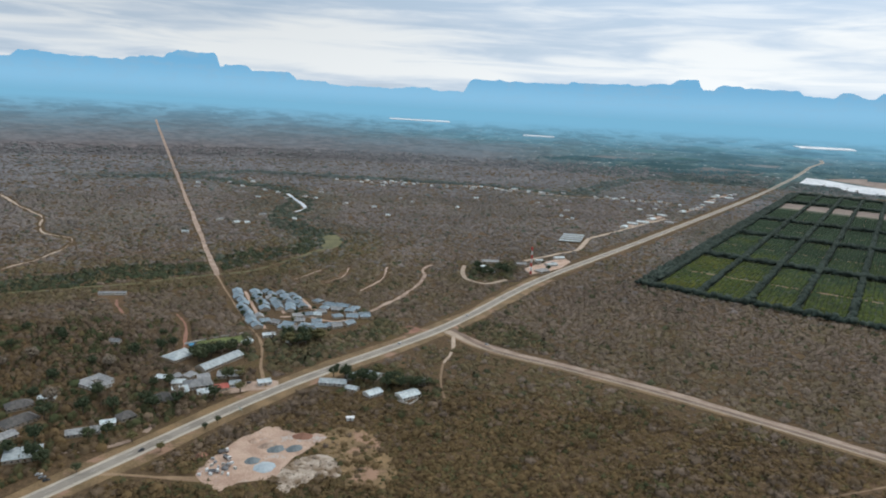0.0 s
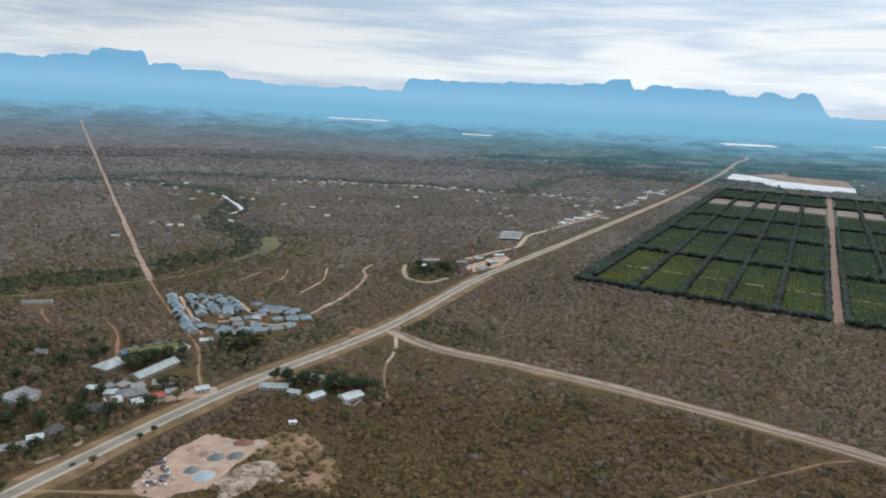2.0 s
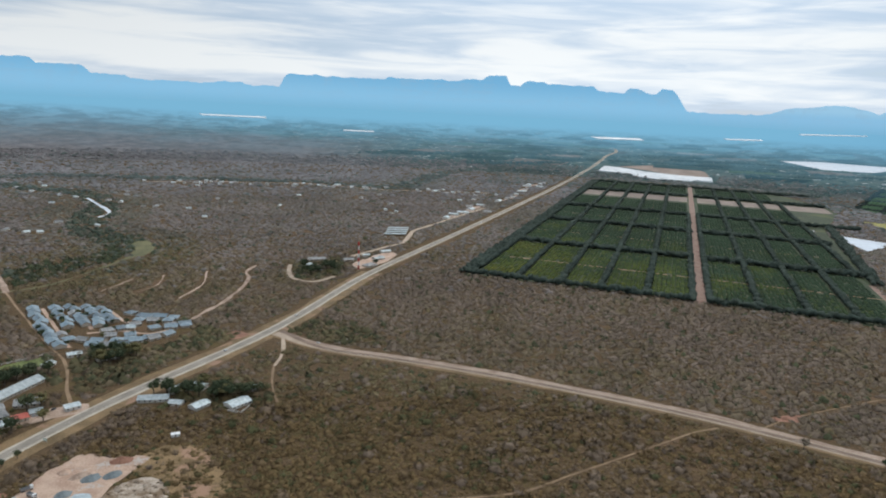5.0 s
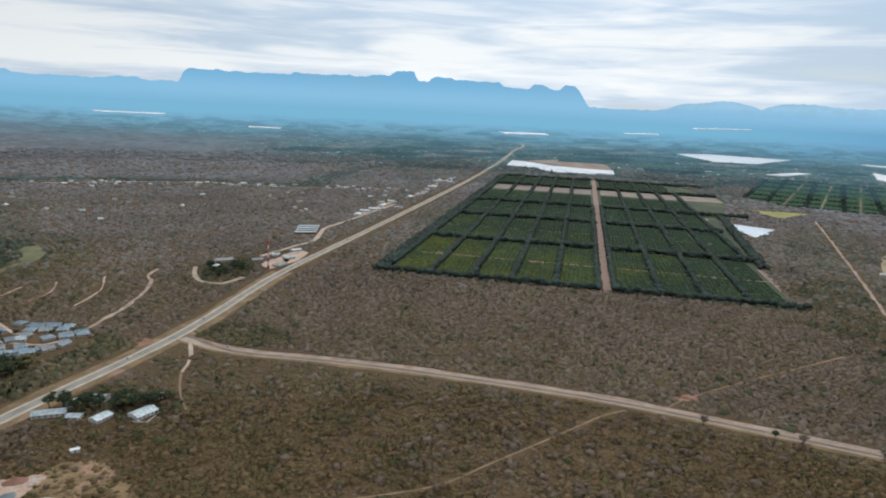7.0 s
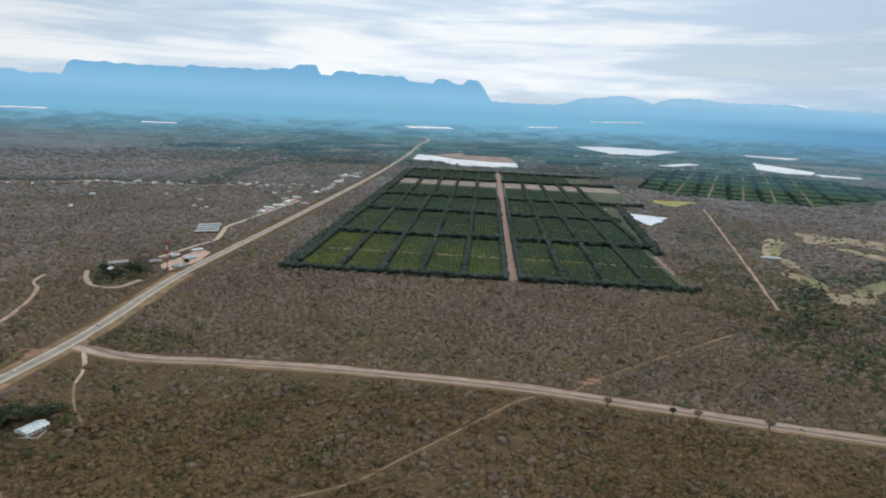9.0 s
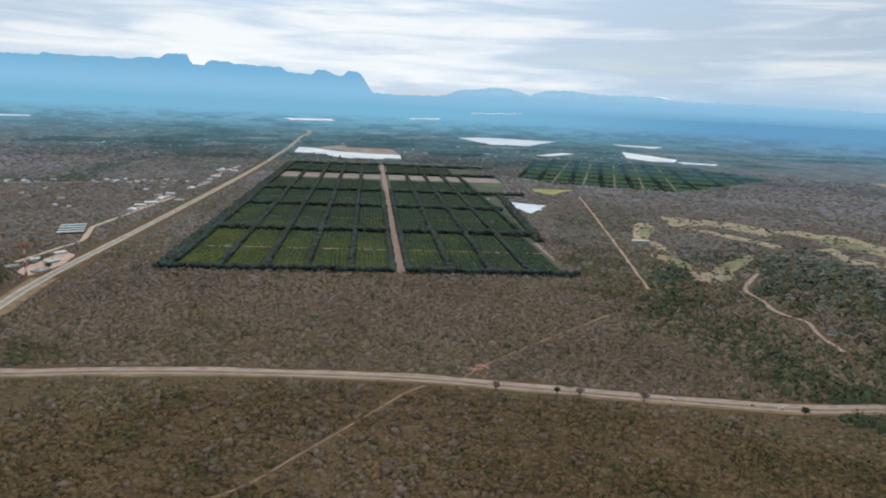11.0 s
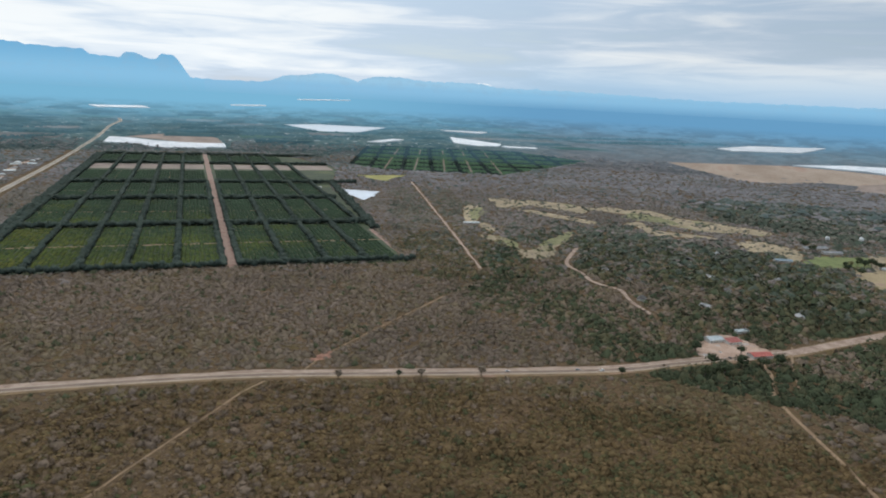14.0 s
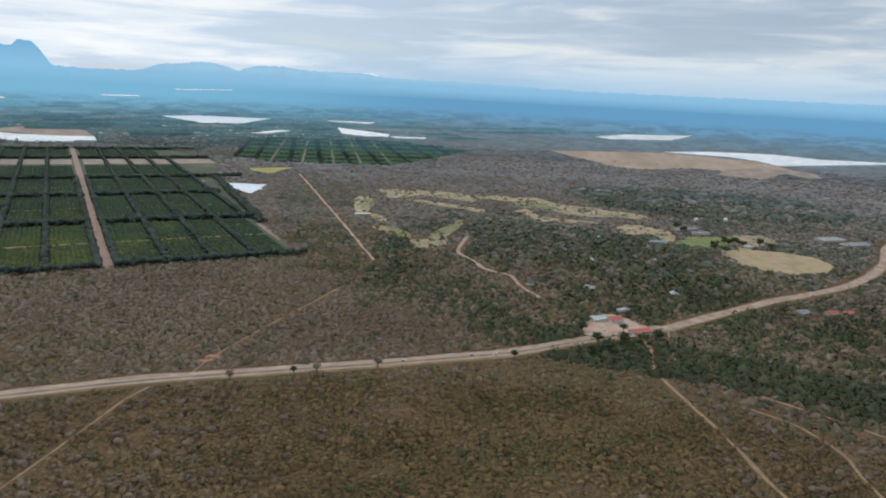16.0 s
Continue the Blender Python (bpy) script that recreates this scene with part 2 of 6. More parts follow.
M = {
    "soil": soil_matter("bushveld_soil"),
    "verge": matter("dry_verge", (0.15, 0.098, 0.042), (0.32, 0.205, 0.098), 0.7, 0.05, third=(0.37, 0.22, 0.14), third_scale=0.03, third_from=0.55),
    "gravel": matter("pale_gravel", (0.38, 0.285, 0.205), (0.55, 0.43, 0.325), 1.6, 0.08),
    "asphalt": matter("worn_asphalt", (0.225, 0.195, 0.16), (0.33, 0.29, 0.24), 1.5, 0.05),
    "main_gravel": matter("grey_road_gravel", (0.43, 0.365, 0.285), (0.60, 0.525, 0.42), 1.6, 0.08),
    "lane": matter("sandy_worn_asphalt", (0.175, 0.118, 0.085), (0.27, 0.19, 0.14), 1.3, 0.05),
    "tan": matter("tan_pasture_grass", (0.27, 0.20, 0.105), (0.44, 0.34, 0.19), 0.5, 0.03, third=(0.33, 0.225, 0.15), third_scale=0.03, third_from=0.55),
    "paint": matter("road_paint", (0.5, 0.48, 0.42), (0.68, 0.66, 0.6), 2.0, 0.2),
    "track": matter("pink_track_sand", (0.28, 0.185, 0.13), (0.54, 0.40, 0.31), 0.8, 0.07),
    "pink": matter("pink_orchard_sand", (0.25, 0.150, 0.112), (0.40, 0.275, 0.215), 0.9, 0.05, third=(0.25, 0.135, 0.095), third_scale=0.05, third_from=0.52),
    "bed": matter("grassy_river_bed", (0.10, 0.10, 0.04), (0.20, 0.18, 0.075), 0.6, 0.04),
    "path": matter("trodden_path", (0.22, 0.14, 0.078), (0.36, 0.24, 0.14), 0.9, 0.06),
    "red": matter("red_earth", (0.245, 0.112, 0.072), (0.37, 0.188, 0.122), 1.0, 0.1),
    "sand": matter("yard_sand", (0.40, 0.255, 0.18), (0.60, 0.43, 0.325), 0.8, 0.07, third=(0.50, 0.46, 0.42), third_scale=0.05, third_from=0.58),
    "rubble": matter("pale_rubble", (0.24, 0.175, 0.12), (0.55, 0.46, 0.37), 0.9, 0.12, bump=0.8, third=(0.20, 0.135, 0.08), third_scale=0.07, third_from=0.52),
    "blue_stone": matter("blue_grey_stone_chips", (0.13, 0.155, 0.16), (0.24, 0.27, 0.275), 2.2, 0.3, bump=0.6),
    "pale_stone": matter("pale_blue_stone", (0.36, 0.43, 0.47), (0.52, 0.58, 0.60), 2.2, 0.3, bump=0.6),
    "grass": matter("watered_lawn", (0.10, 0.13, 0.035), (0.21, 0.235, 0.075), 0.8, 0.06),
    "dry_grass": matter("dry_pasture", (0.24, 0.185, 0.10), (0.44, 0.34, 0.215), 0.5, 0.03, third=(0.22, 0.205, 0.085), third_scale=0.02, third_from=0.56),
    "green_flat": matter("half_dry_lawn", (0.15, 0.15, 0.055), (0.27, 0.25, 0.11), 0.5, 0.03),
    "yellow": matter("yellow_field", (0.22, 0.205, 0.05), (0.36, 0.32, 0.09), 0.4, 0.02),
    "fallow": matter("fallow_field", (0.22, 0.165, 0.135), (0.36, 0.28, 0.23), 0.4, 0.02),
    "stubble": matter("brown_stubble_field", (0.30, 0.215, 0.155), (0.46, 0.36, 0.275), 0.25, 0.006, third=(0.36, 0.215, 0.155), third_scale=0.006, third_from=0.57),
    "orchard": matter("orchard_floor", (0.030, 0.046, 0.018), (0.052, 0.072, 0.026), 0.5, 0.012, third=(0.085, 0.098, 0.028), third_scale=0.012, third_from=0.54),
    "leaf": leaf_matter("bush_leaf", (0.200, 0.148, 0.107), (0.184, 0.122, 0.057), (0.074, 0.088, 0.040)),
    "wood": matter("bark", (0.07, 0.055, 0.04), (0.15, 0.12, 0.09), 6.0, 0.5),
    "white_roof": roof_matter("white_sheet_roof", (0.40, 0.46, 0.47), (0.68, 0.74, 0.74)),
    "blue_roof": roof_matter("blue_grey_sheet_roof", (0.155, 0.215, 0.25), (0.26, 0.335, 0.38)),
    "grey_roof": roof_matter("grey_sheet_roof", (0.20, 0.20, 0.20), (0.36, 0.36, 0.35)),
    "red_roof": roof_matter("red_sheet_roof", (0.38, 0.07, 0.05), (0.52, 0.13, 0.09)),
    "thatch": matter("weathered_thatch", (0.085, 0.08, 0.075), (0.17, 0.155, 0.14), 5.0, 0.4, bump=0.7),
    "plaster": matter("warm_plaster", (0.38, 0.32, 0.25), (0.56, 0.49, 0.40), 3.0, 0.3),
    "pale_wall": matter("pale_plaster", (0.56, 0.53, 0.48), (0.74, 0.71, 0.66), 3.0, 0.3),
    "pane": matter("dark_glass", (0.02, 0.025, 0.03), (0.05, 0.06, 0.07), 1.0, 0.2, rough=0.12),
    "door": matter("brown_door", (0.12, 0.07, 0.04), (0.2, 0.12, 0.07), 6.0, 0.5),
    "white": matter("white_paint", (0.70, 0.70, 0.69), (0.84, 0.84, 0.83), 2.0, 0.3, rough=0.45),
    "silver": matter("silver_paint", (0.36, 0.37, 0.38), (0.46, 0.47, 0.48), 2.0, 0.3, rough=0.35, metal=0.5),
    "dark_paint": matter("dark_paint", (0.03, 0.03, 0.035), (0.06, 0.06, 0.065), 2.0, 0.3, rough=0.35),
    "signal_red": matter("signal_red", (0.5, 0.04, 0.03), (0.62, 0.07, 0.05), 2.0, 0.3, rough=0.5),
    "rubber": matter("tyre_rubber", (0.015, 0.015, 0.015), (0.035, 0.034, 0.033), 4.0, 0.5),
    "steel": matter("galvanised_steel", (0.3, 0.31, 0.32), (0.45, 0.46, 0.47), 4.0, 0.4, rough=0.5, metal=0.6),
    "sign_green": matter("sign_green", (0.42, 0.5, 0.44), (0.55, 0.62, 0.56), 2.0, 0.3),
    "net": matter("white_shade_net", (0.62, 0.65, 0.67), (0.84, 0.86, 0.87), 0.12, 0.02, rough=0.6),
    "cyan": matter("blue_pool_paint", (0.03, 0.22, 0.42), (0.06, 0.33, 0.56), 1.0, 0.2, rough=0.3),
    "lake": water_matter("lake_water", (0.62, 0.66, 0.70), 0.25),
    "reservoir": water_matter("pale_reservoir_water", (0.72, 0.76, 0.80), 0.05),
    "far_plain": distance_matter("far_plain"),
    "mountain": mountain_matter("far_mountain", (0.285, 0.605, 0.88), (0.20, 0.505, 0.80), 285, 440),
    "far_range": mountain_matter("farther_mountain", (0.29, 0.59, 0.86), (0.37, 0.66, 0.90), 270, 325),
}

# ---- plan helpers ----
rng = np.random.default_rng(7)


PLAN = 2.0          # metres to one unit of the site plan
FLAT = 2750.0       # metres out to which the land is flat
DRAW = (4700.0 - FLAT) / (4700.0 - FLAT / PLAN)


def site(p):
    """Places of the site plan in metres. Past the flat land the plan draws together, to end at the foothills."""
    p = np.asarray(p, float)
    r = np.hypot(p[..., 0], p[..., 1])
    out = np.where(r < FLAT / PLAN, r * PLAN, FLAT + (r - FLAT / PLAN) * DRAW)
    return p * (out / np.maximum(r, 1e-6))[..., None]


def earth(x, y):
    """The height of the ground sheet: flat, then rising gently to the foothills."""
    out = np.hypot(x, y)
    r = np.where(out < FLAT, out / PLAN, FLAT / PLAN + (out - FLAT) / DRAW)
    s = np.clip((r - 2500.0) / 2200.0, 0.0, 1.0)
    fall = (120.0 - 85.0 * s * s * (3.0 - 2.0 * s)) / np.maximum(r, 1.0)
    return np.where(out < FLAT, 0.0, EYE - out * fall)


def lie(x, y):
    """The height of the land on which things stand; the far plain lies a little over the ground sheet."""
    return earth(x, y) + 1.25 * np.clip((np.hypot(x, y) - 2700.0) / 100.0, 0.0, 1.0)


def spot(x, y, turn=0.0, lift=0.0):
    """The pose of a thing at a place of the site plan."""
    x, y = site((x, y))
    return pose(x, y, float(lie(x, y)) + lift, 0, 0, turn)


def linked(name, verts, faces, material, parent=None, label="", smooth=False):
    me = bpy.data.meshes.new(name)
    me.from_pydata([tuple(map(float, v)) for v in verts], [], [tuple(map(int, f)) for f in faces])
    me.materials.append(material)
    if smooth:
        me.polygons.foreach_set("use_smooth", [True] * len(me.polygons))
    me.update()
    ob = new(name, me)
    ob.parent = parent
    return tagged(ob, label)


def part(name, bm, material, parent=None, label=""):
    me = bpy.data.meshes.new(name)
    bm.to_mesh(me)
    bm.free()
    me.materials.append(material)
    ob = new(name, me)
    ob.parent = parent
    return tagged(ob, label)


def empty_at(name, x, y, turn=0.0, z=0.0):
    ob = new(name)
    ob.matrix_basis = spot(x, y, turn, z)
    return ob


def box(bm, x, y, z, sx, sy, sz, bevel=0.0):
    """A box with its base centre at x, y, z."""
    made = bmesh.ops.create_cube(bm, size=1.0, matrix=Matrix.Translation((x, y, z + sz / 2)) @ Matrix.Diagonal((sx, sy, sz, 1)))
    if bevel:
        edges = list({e for v in made["verts"] for e in v.link_edges})
        bmesh.ops.bevel(bm, geom=edges, offset=bevel, segments=1, affect="EDGES")
    return bm


def rod(bm, a, b, r1, r2=None, sides=6):
    a, b = Vector(a), Vector(b)
    turn = (b - a).to_track_quat("Z", "Y").to_matrix().to_4x4()
    bmesh.ops.create_cone(bm, cap_ends=True, segments=sides, radius1=r1, radius2=r1 if r2 is None else r2, depth=(b - a).length, matrix=Matrix.Translation((a + b) / 2) @ turn)
    return bm


def smooth_line(points, step=6.0, closed=False):
    """A curve through the points, resampled."""
    p = np.array(points, float)
    p = np.vstack([p[-1], p, p[0], p[1]]) if closed else np.vstack([2 * p[0] - p[1], p, 2 * p[-1] - p[-2]])
    out = []
    for a, b, c, d in zip(p[:-3], p[1:-2], p[2:-1], p[3:]):
        for t in np.linspace(0, 1, max(2, int(np.hypot(*(c - b)) / step)), endpoint=False):
            out.append(0.5 * (2 * b + (c - a) * t + (2 * a - 5 * b + 4 * c - d) * t**2 + (3 * b - a - 3 * c + d) * t**3))
    if not closed:
        out.append(p[-2])
    return np.array(out)


def ribbon(name, points, width, lift, material, ragged=0.0, step=6.0, label="", category="", shift=0.0, smoothed=True):
    """A strip laid on the ground along a line, with ragged edges where asked."""
    line = site(smooth_line(points, step) if smoothed else points)
    way = np.gradient(line, axis=0)
    way /= np.linalg.norm(way, axis=1)[:, None]
    side = np.stack([way[:, 1], -way[:, 0]], 1)
    n = len(line)
    jag = [np.convolve(rng.normal(0, ragged, n + 4), np.ones(3) / 2.2, "same")[2:-2] for _ in range(2)]
    left = line - side * (width / 2 - shift + jag[0])[:, None] if ragged else line - side * (width / 2 - shift)
    right = line + side * (width / 2 + shift + jag[1])[:, None] if ragged else line + side * (width / 2 + shift)
    both = np.vstack([left, right])
    verts = np.column_stack([both, lie(both[:, 0], both[:, 1]) + lift])
    ob = linked(name, verts, [(i, n + i, n + i + 1, i + 1) for i in range(n - 1)], material)
    return tagged(ob, label, category, kind="structure")


def drape(bm, lift):
    """Lays a far sheet on the rising land beyond the flat."""
    if max(math.hypot(v.co.x, v.co.y) for v in bm.verts) > FLAT - 100:
        bmesh.ops.subdivide_edges(bm, edges=bm.edges[:], cuts=7, use_grid_fill=True)
        for v in bm.verts:
            v.co.z = float(lie(v.co.x, v.co.y)) + lift


def patch(name, points, lift, material, ragged=0.0, step=8.0, label="", category="", kind="structure", curved=True):
    """A piece of ground inside an outline."""
    line = site(smooth_line(points, step, True) if curved else points)
    if ragged:
        line = line + rng.normal(0, ragged, line.shape)
    bm = bmesh.new()
    bm.faces.new([bm.verts.new((x, y, float(lie(x, y)) + lift)) for x, y in line])
    bmesh.ops.recalc_face_normals(bm, faces=bm.faces[:])
    if bm.faces[:][0].normal.z < 0:
        bmesh.ops.reverse_faces(bm, faces=bm.faces[:])
    bmesh.ops.triangulate(bm, faces=bm.faces[:])
    drape(bm, lift)
    return tagged(part(name, bm, material), label, category, kind=kind)


def slab(name, points, height, material, label, category):
    """A low flat-topped cover with sides down to the ground, over straight outlines."""
    points = site(points)
    bm = bmesh.new()
    bm.faces.new([bm.verts.new((x, y, float(lie(x, y)) + height)) for x, y in points])
    bmesh.ops.triangulate(bm, faces=bm.faces[:])
    drape(bm, height)
    rim = bmesh.ops.extrude_edge_only(bm, edges=[e for e in bm.edges if e.is_boundary])["geom"]
    for v in rim:
        if isinstance(v, bmesh.types.BMVert):
            v.co.z = float(lie(v.co.x, v.co.y))
    bmesh.ops.recalc_face_normals(bm, faces=bm.faces[:])
    return tagged(part(name, bm, material), label, category, "shade nets")


def off_line(p, points, smoothed=True):
    """How far the places p lie from a line."""
    line = smooth_line(points, 12.0) if smoothed else np.array(points, float)
    best = np.full(len(p), 1e9)
    for a, b in zip(line[:-1], line[1:]):
        d = b - a
        t = np.clip(((p - a) @ d) / (d @ d + 1e-9), 0, 1)
        best = np.minimum(best, np.hypot(*(p - a - t[:, None] * d).T))
    return best


def inside(p, points):
    poly, hit = np.array(points, float), np.zeros(len(p), bool)
    for (ax, ay), (bx, by) in zip(poly, np.roll(poly, -1, 0)):
        cross = (ay > p[:, 1]) != (by > p[:, 1])
        hit ^= cross & (p[:, 0] < (bx - ax) * (p[:, 1] - ay) / (by - ay + 1e-12) + ax)
    return hit


# ---- lines and outlines of the plan ----
MAIN_ROAD = [(-190, 60), (-117, 181), (-65, 268), (4, 360), (74, 481), (196, 656), (438, 1009), (694, 1400), (861, 1670), (960, 1835), (1057, 1981), (1130, 2090), (1200, 2230)]
SIDE_ROAD = [(4, 352), (27, 327), (61, 307), (96, 285), (140, 253), (177, 223), (217, 183), (253, 147), (295, 108), (324, 89), (376, 53), (470, 6), (557, -43), (654, -72), (785, -92), (1000, -190)]
NORTH_TRACK = [(-1098, 2599), (-354, 906), (-150, 443), (-106, 355), (-88, 322), (-79, 289), (-71, 268)]
WEST_PATH = [(-480, 730), (-412, 658), (-371, 619), (-345, 573), (-326, 547), (-291, 526), (-280, 473), (-286, 429)]
RIVER = [(-330, 360), (-262, 391), (-213, 430), (-160, 469), (-140, 508), (-111, 539), (-99, 565), (-116, 603), (-140, 628), (-157, 660), (-164, 724), (-174, 809), (-213, 886), (-266, 920), (-322, 949), (-381, 958), (-450, 930)]
RIVER_FAR = [(-388, 977), (-300, 1065), (-201, 1060), (-78, 1055), (51, 1040), (171, 990), (240, 1080), (259, 1123), (355, 1271), (459, 1330), (520, 1285)]
RIVER_BED = [(-330, 340), (-253, 378), (-202, 407), (-152, 444), (-130, 460), (-117, 489), (-106, 515), (-96, 543), (-94, 575)]
STREAM = [(-197, 847), (-179, 807), (-153, 744), (-158, 715)]
DIRT = [
    [(-40, 380), (-22, 422), (-12, 467), (-14, 487), (-8, 506)],
    [(-51, 423), (-41, 454), (-40, 490)],
    [(-77, 439), (-68, 456), (-67, 481)],
    [(-98, 442), (-85, 472)],
]
RED_CUTS = [[(-120, 305), (-130, 336), (-144, 358)], [(-186, 378), (-180, 366), (-171, 354)]]
EAST_TRACK = [(760, 620), (688, 547), (557, 414), (406, 263)]
CAMP_ROAD = [(529, 247), (480, 231), (463, 221), (450, 203), (436, 190), (430, 176), (428, 165), (409, 151), (397, 139), (390, 130)]
SOUTH_TRACK = [(356, 62), (335, 52), (312, 46), (283, 27), (264, 13), (250, 4), (227, -11), (190, -40)]
SOUTH_TRACKS = [[(308, 0), (304, -13), (300, -28), (294, -44), (285, -80)], [(291, 3), (285, -14), (269, -29), (250, -36), (215, -55)], [(388, 53), (356, 47), (328, 39)]]
BUSH_PATH = [(30, 188), (75, 186), (101, 194), (139, 207), (161, 215), (174, 217)]
BUSH_PATH_2 = [(193, 214), (211, 220), (248, 227), (332, 240)]
VILLAGE_ROAD = [(66, 535), (96, 567), (117, 588), (131, 624), (141, 649), (168, 683), (211, 738), (260, 800)]
ROADSIDE_EARTH = [[(192, 722), (225, 765), (262, 820)], [(300, 862), (336, 905), (352, 935)], [(374, 970), (410, 1040), (462, 1097)]]
VILLAGE_STREET = [(320, 950), (293, 955), (213, 960), (139, 977), (71, 1025), (13, 1030), (-60, 1030), (-160, 1015)]
RING = [(17, 508), (15, 485), (19, 465), (31, 457), (46, 471)]
SPUR = [(8, 350), (7, 322), (3, 306), (2, 281), (4, 266)]
YARD = [(-76, 202), (-74, 209), (-68, 225), (-64, 229), (-62, 233), (-57, 233), (-50, 229), (-43, 230), (-38.5, 228), (-42, 220), (-47, 211), (-49, 204), (-51, 198), (-61, 195), (-65, 189), (-73, 195)]
ESTATE = [(-129, 410), (-100, 335), (-76, 338), (-53, 337), (-34, 361), (-57, 386), (-82, 400), (-102, 415)]
LAWN = [(-121, 315), (-114, 320), (-99, 331), (-94, 320), (-108, 305)]
CLEARINGS = [
    [(629, 435), (655, 444), (650, 426), (591, 389), (564, 374), (559, 384), (597, 413)],
    [(564, 374), (567, 366), (549, 342), (532, 334), (545, 355)],
    [(511, 334), (521, 315), (504, 296), (486, 273), (503, 270), (529, 276), (574, 285), (601, 286), (567, 272), (533, 264), (517, 260), (479, 244), (461, 260), (490, 284), (500, 302), (500, 316)],
    [(709, 455), (728, 451), (732, 428), (745, 416), (758, 378), (753, 339), (779, 326), (774, 294), (745, 294), (737, 330), (706, 326), (707, 360), (705, 397), (680, 397), (665, 411)],
    [(672, 393), (677, 366), (674, 336), (670, 309), (667, 291), (650, 290), (654, 325), (658, 363)],
    [(766, 302), (797, 285), (768, 242), (773, 210), (769, 186), (767, 157), (756, 139), (730, 143), (730, 167), (708, 185), (710, 217), (721, 247), (723, 271)],
    [(677, 266), (676, 253), (667, 243), (642, 224), (656, 200), (675, 170), (684, 179), (680, 201), (671, 229), (707, 261)],
    [(669, 152), (694, 141), (694, 124), (679, 100), (634, 90), (624, 95), (654, 116), (638, 134)],
    [(711, 47), (723, 17), (697, 10), (661, 23), (639, 36)],
]
GREENS = [[(600, 408), (640, 425), (640, 408), (595, 390), (570, 380)], [(513, 276), (572, 284), (595, 284), (545, 266), (521, 266)], [(712, 280), (760, 290), (750, 245), (720, 225)], [(500, 312), (512, 300), (494, 284), (486, 292)]]
TAN_GRASS = [(-44, 228), (-34, 236), (-22, 232), (-16, 220), (-11, 206), (-16, 196), (-28, 197), (-31, 210), (-40, 217)]
RED_FLANK = [(1437, 136), (1561, 89), (1592, 16), (1554, -26), (1439, -39), (1411, -16), (1493, 23), (1328, 55), (1331, 92), (1334, 130)]
BED_BEND = [(-99, 531), (-89, 544), (-85, 568), (-93, 597), (-101, 602), (-107, 587), (-100, 560)]
PITCH = [(665, 84), (683, 64), (717, 32), (688, 27), (650, 37), (640, 54), (617, 68), (624, 88)]
PASTURE = [(622, 52), (646, 27), (652, 0), (649, -21), (629, -34), (608, -36), (585, -29), (565, -6), (565, 12), (573, 30)]
WHITE_POND = [(616, 628), (622, 612), (644, 575), (604, 550), (574, 538), (590, 575)]
YELLOW_FIELD = [(746, 718), (762, 703), (820, 669), (770, 660), (722, 638), (732, 668)]
BROWN_FIELD = [(1556, 530), (1658, 436), (1801, 316), (1788, 193), (1750, 91), (1677, 40), (1592, 16), (1396, 59), (1427, 110), (1423, 182), (1300, 275), (1308, 304), (1366, 357), (1454, 443)]
NETS = [
    [(1273, 1185), (1426, 1235), (1440, 1205), (1290, 1155)], [(1504, 1085), (1701, 1242), (1609, 1001), (1523, 956), (1478, 996)], [(1550, 965), (1601, 882), (1554, 865), (1511, 923)],
    [(2026, 1525), (2118, 1380), (2011, 1345), (1987, 1471)], [(1809, 310), (1965, 214), (2057, 66), (1991, -41), (2070, -192), (1999, -186), (1829, -74), (1660, 39), (1761, 90), (1818, 157)],
    [(2290, 620), (2587, 590), (2787, 380), (2413, 400), (2218, 551)], [(2650, 3010), (2990, 2930), (2960, 2890), (2630, 2960)], [(2040, 2780), (2200, 2730), (2180, 2690), (2030, 2740)],
    [(1400, 2830), (1600, 2770), (1580, 2690), (1390, 2740)], [(310, 2860), (430, 2830), (420, 2790), (300, 2810)], [(-300, 3420), (0, 3410), (0, 3350), (-280, 3360)],
]
LAKE = [(1575, 1860), (1741, 1862), (1893, 1669), (1700, 1560), (1560, 1488), (1445, 1541)]
ORCHARD_AT, ORCHARD_U, ORCHARD_V = np.array((147.0, 471.0)), np.array((0.837, -0.5475)), np.array((0.5475, 0.837))
GROVE_AT, GROVE_U, GROVE_V = np.array((842.0, 752.0)), np.array((0.625, -0.78)), np.array((0.78, 0.625))


def orchard(u, v):
    return ORCHARD_AT + u * ORCHARD_U + v * ORCHARD_V


def grove(u, v):
    return GROVE_AT + u * GROVE_U + v * GROVE_V


ORCHARD = [orchard(-6, -3), orchard(154, 4), orchard(283, -8), orchard(290, 130), orchard(306, 420), orchard(352, 590), orchard(350, 655), orchard(300, 815), orchard(-4, 815)]
GROVE = [grove(-60, 70), grove(-60, 470), grove(0, 520), grove(300, 500), grove(420, 330), grove(330, 190), grove(200, -8), grove(0, -5)]

# ---- the land ----


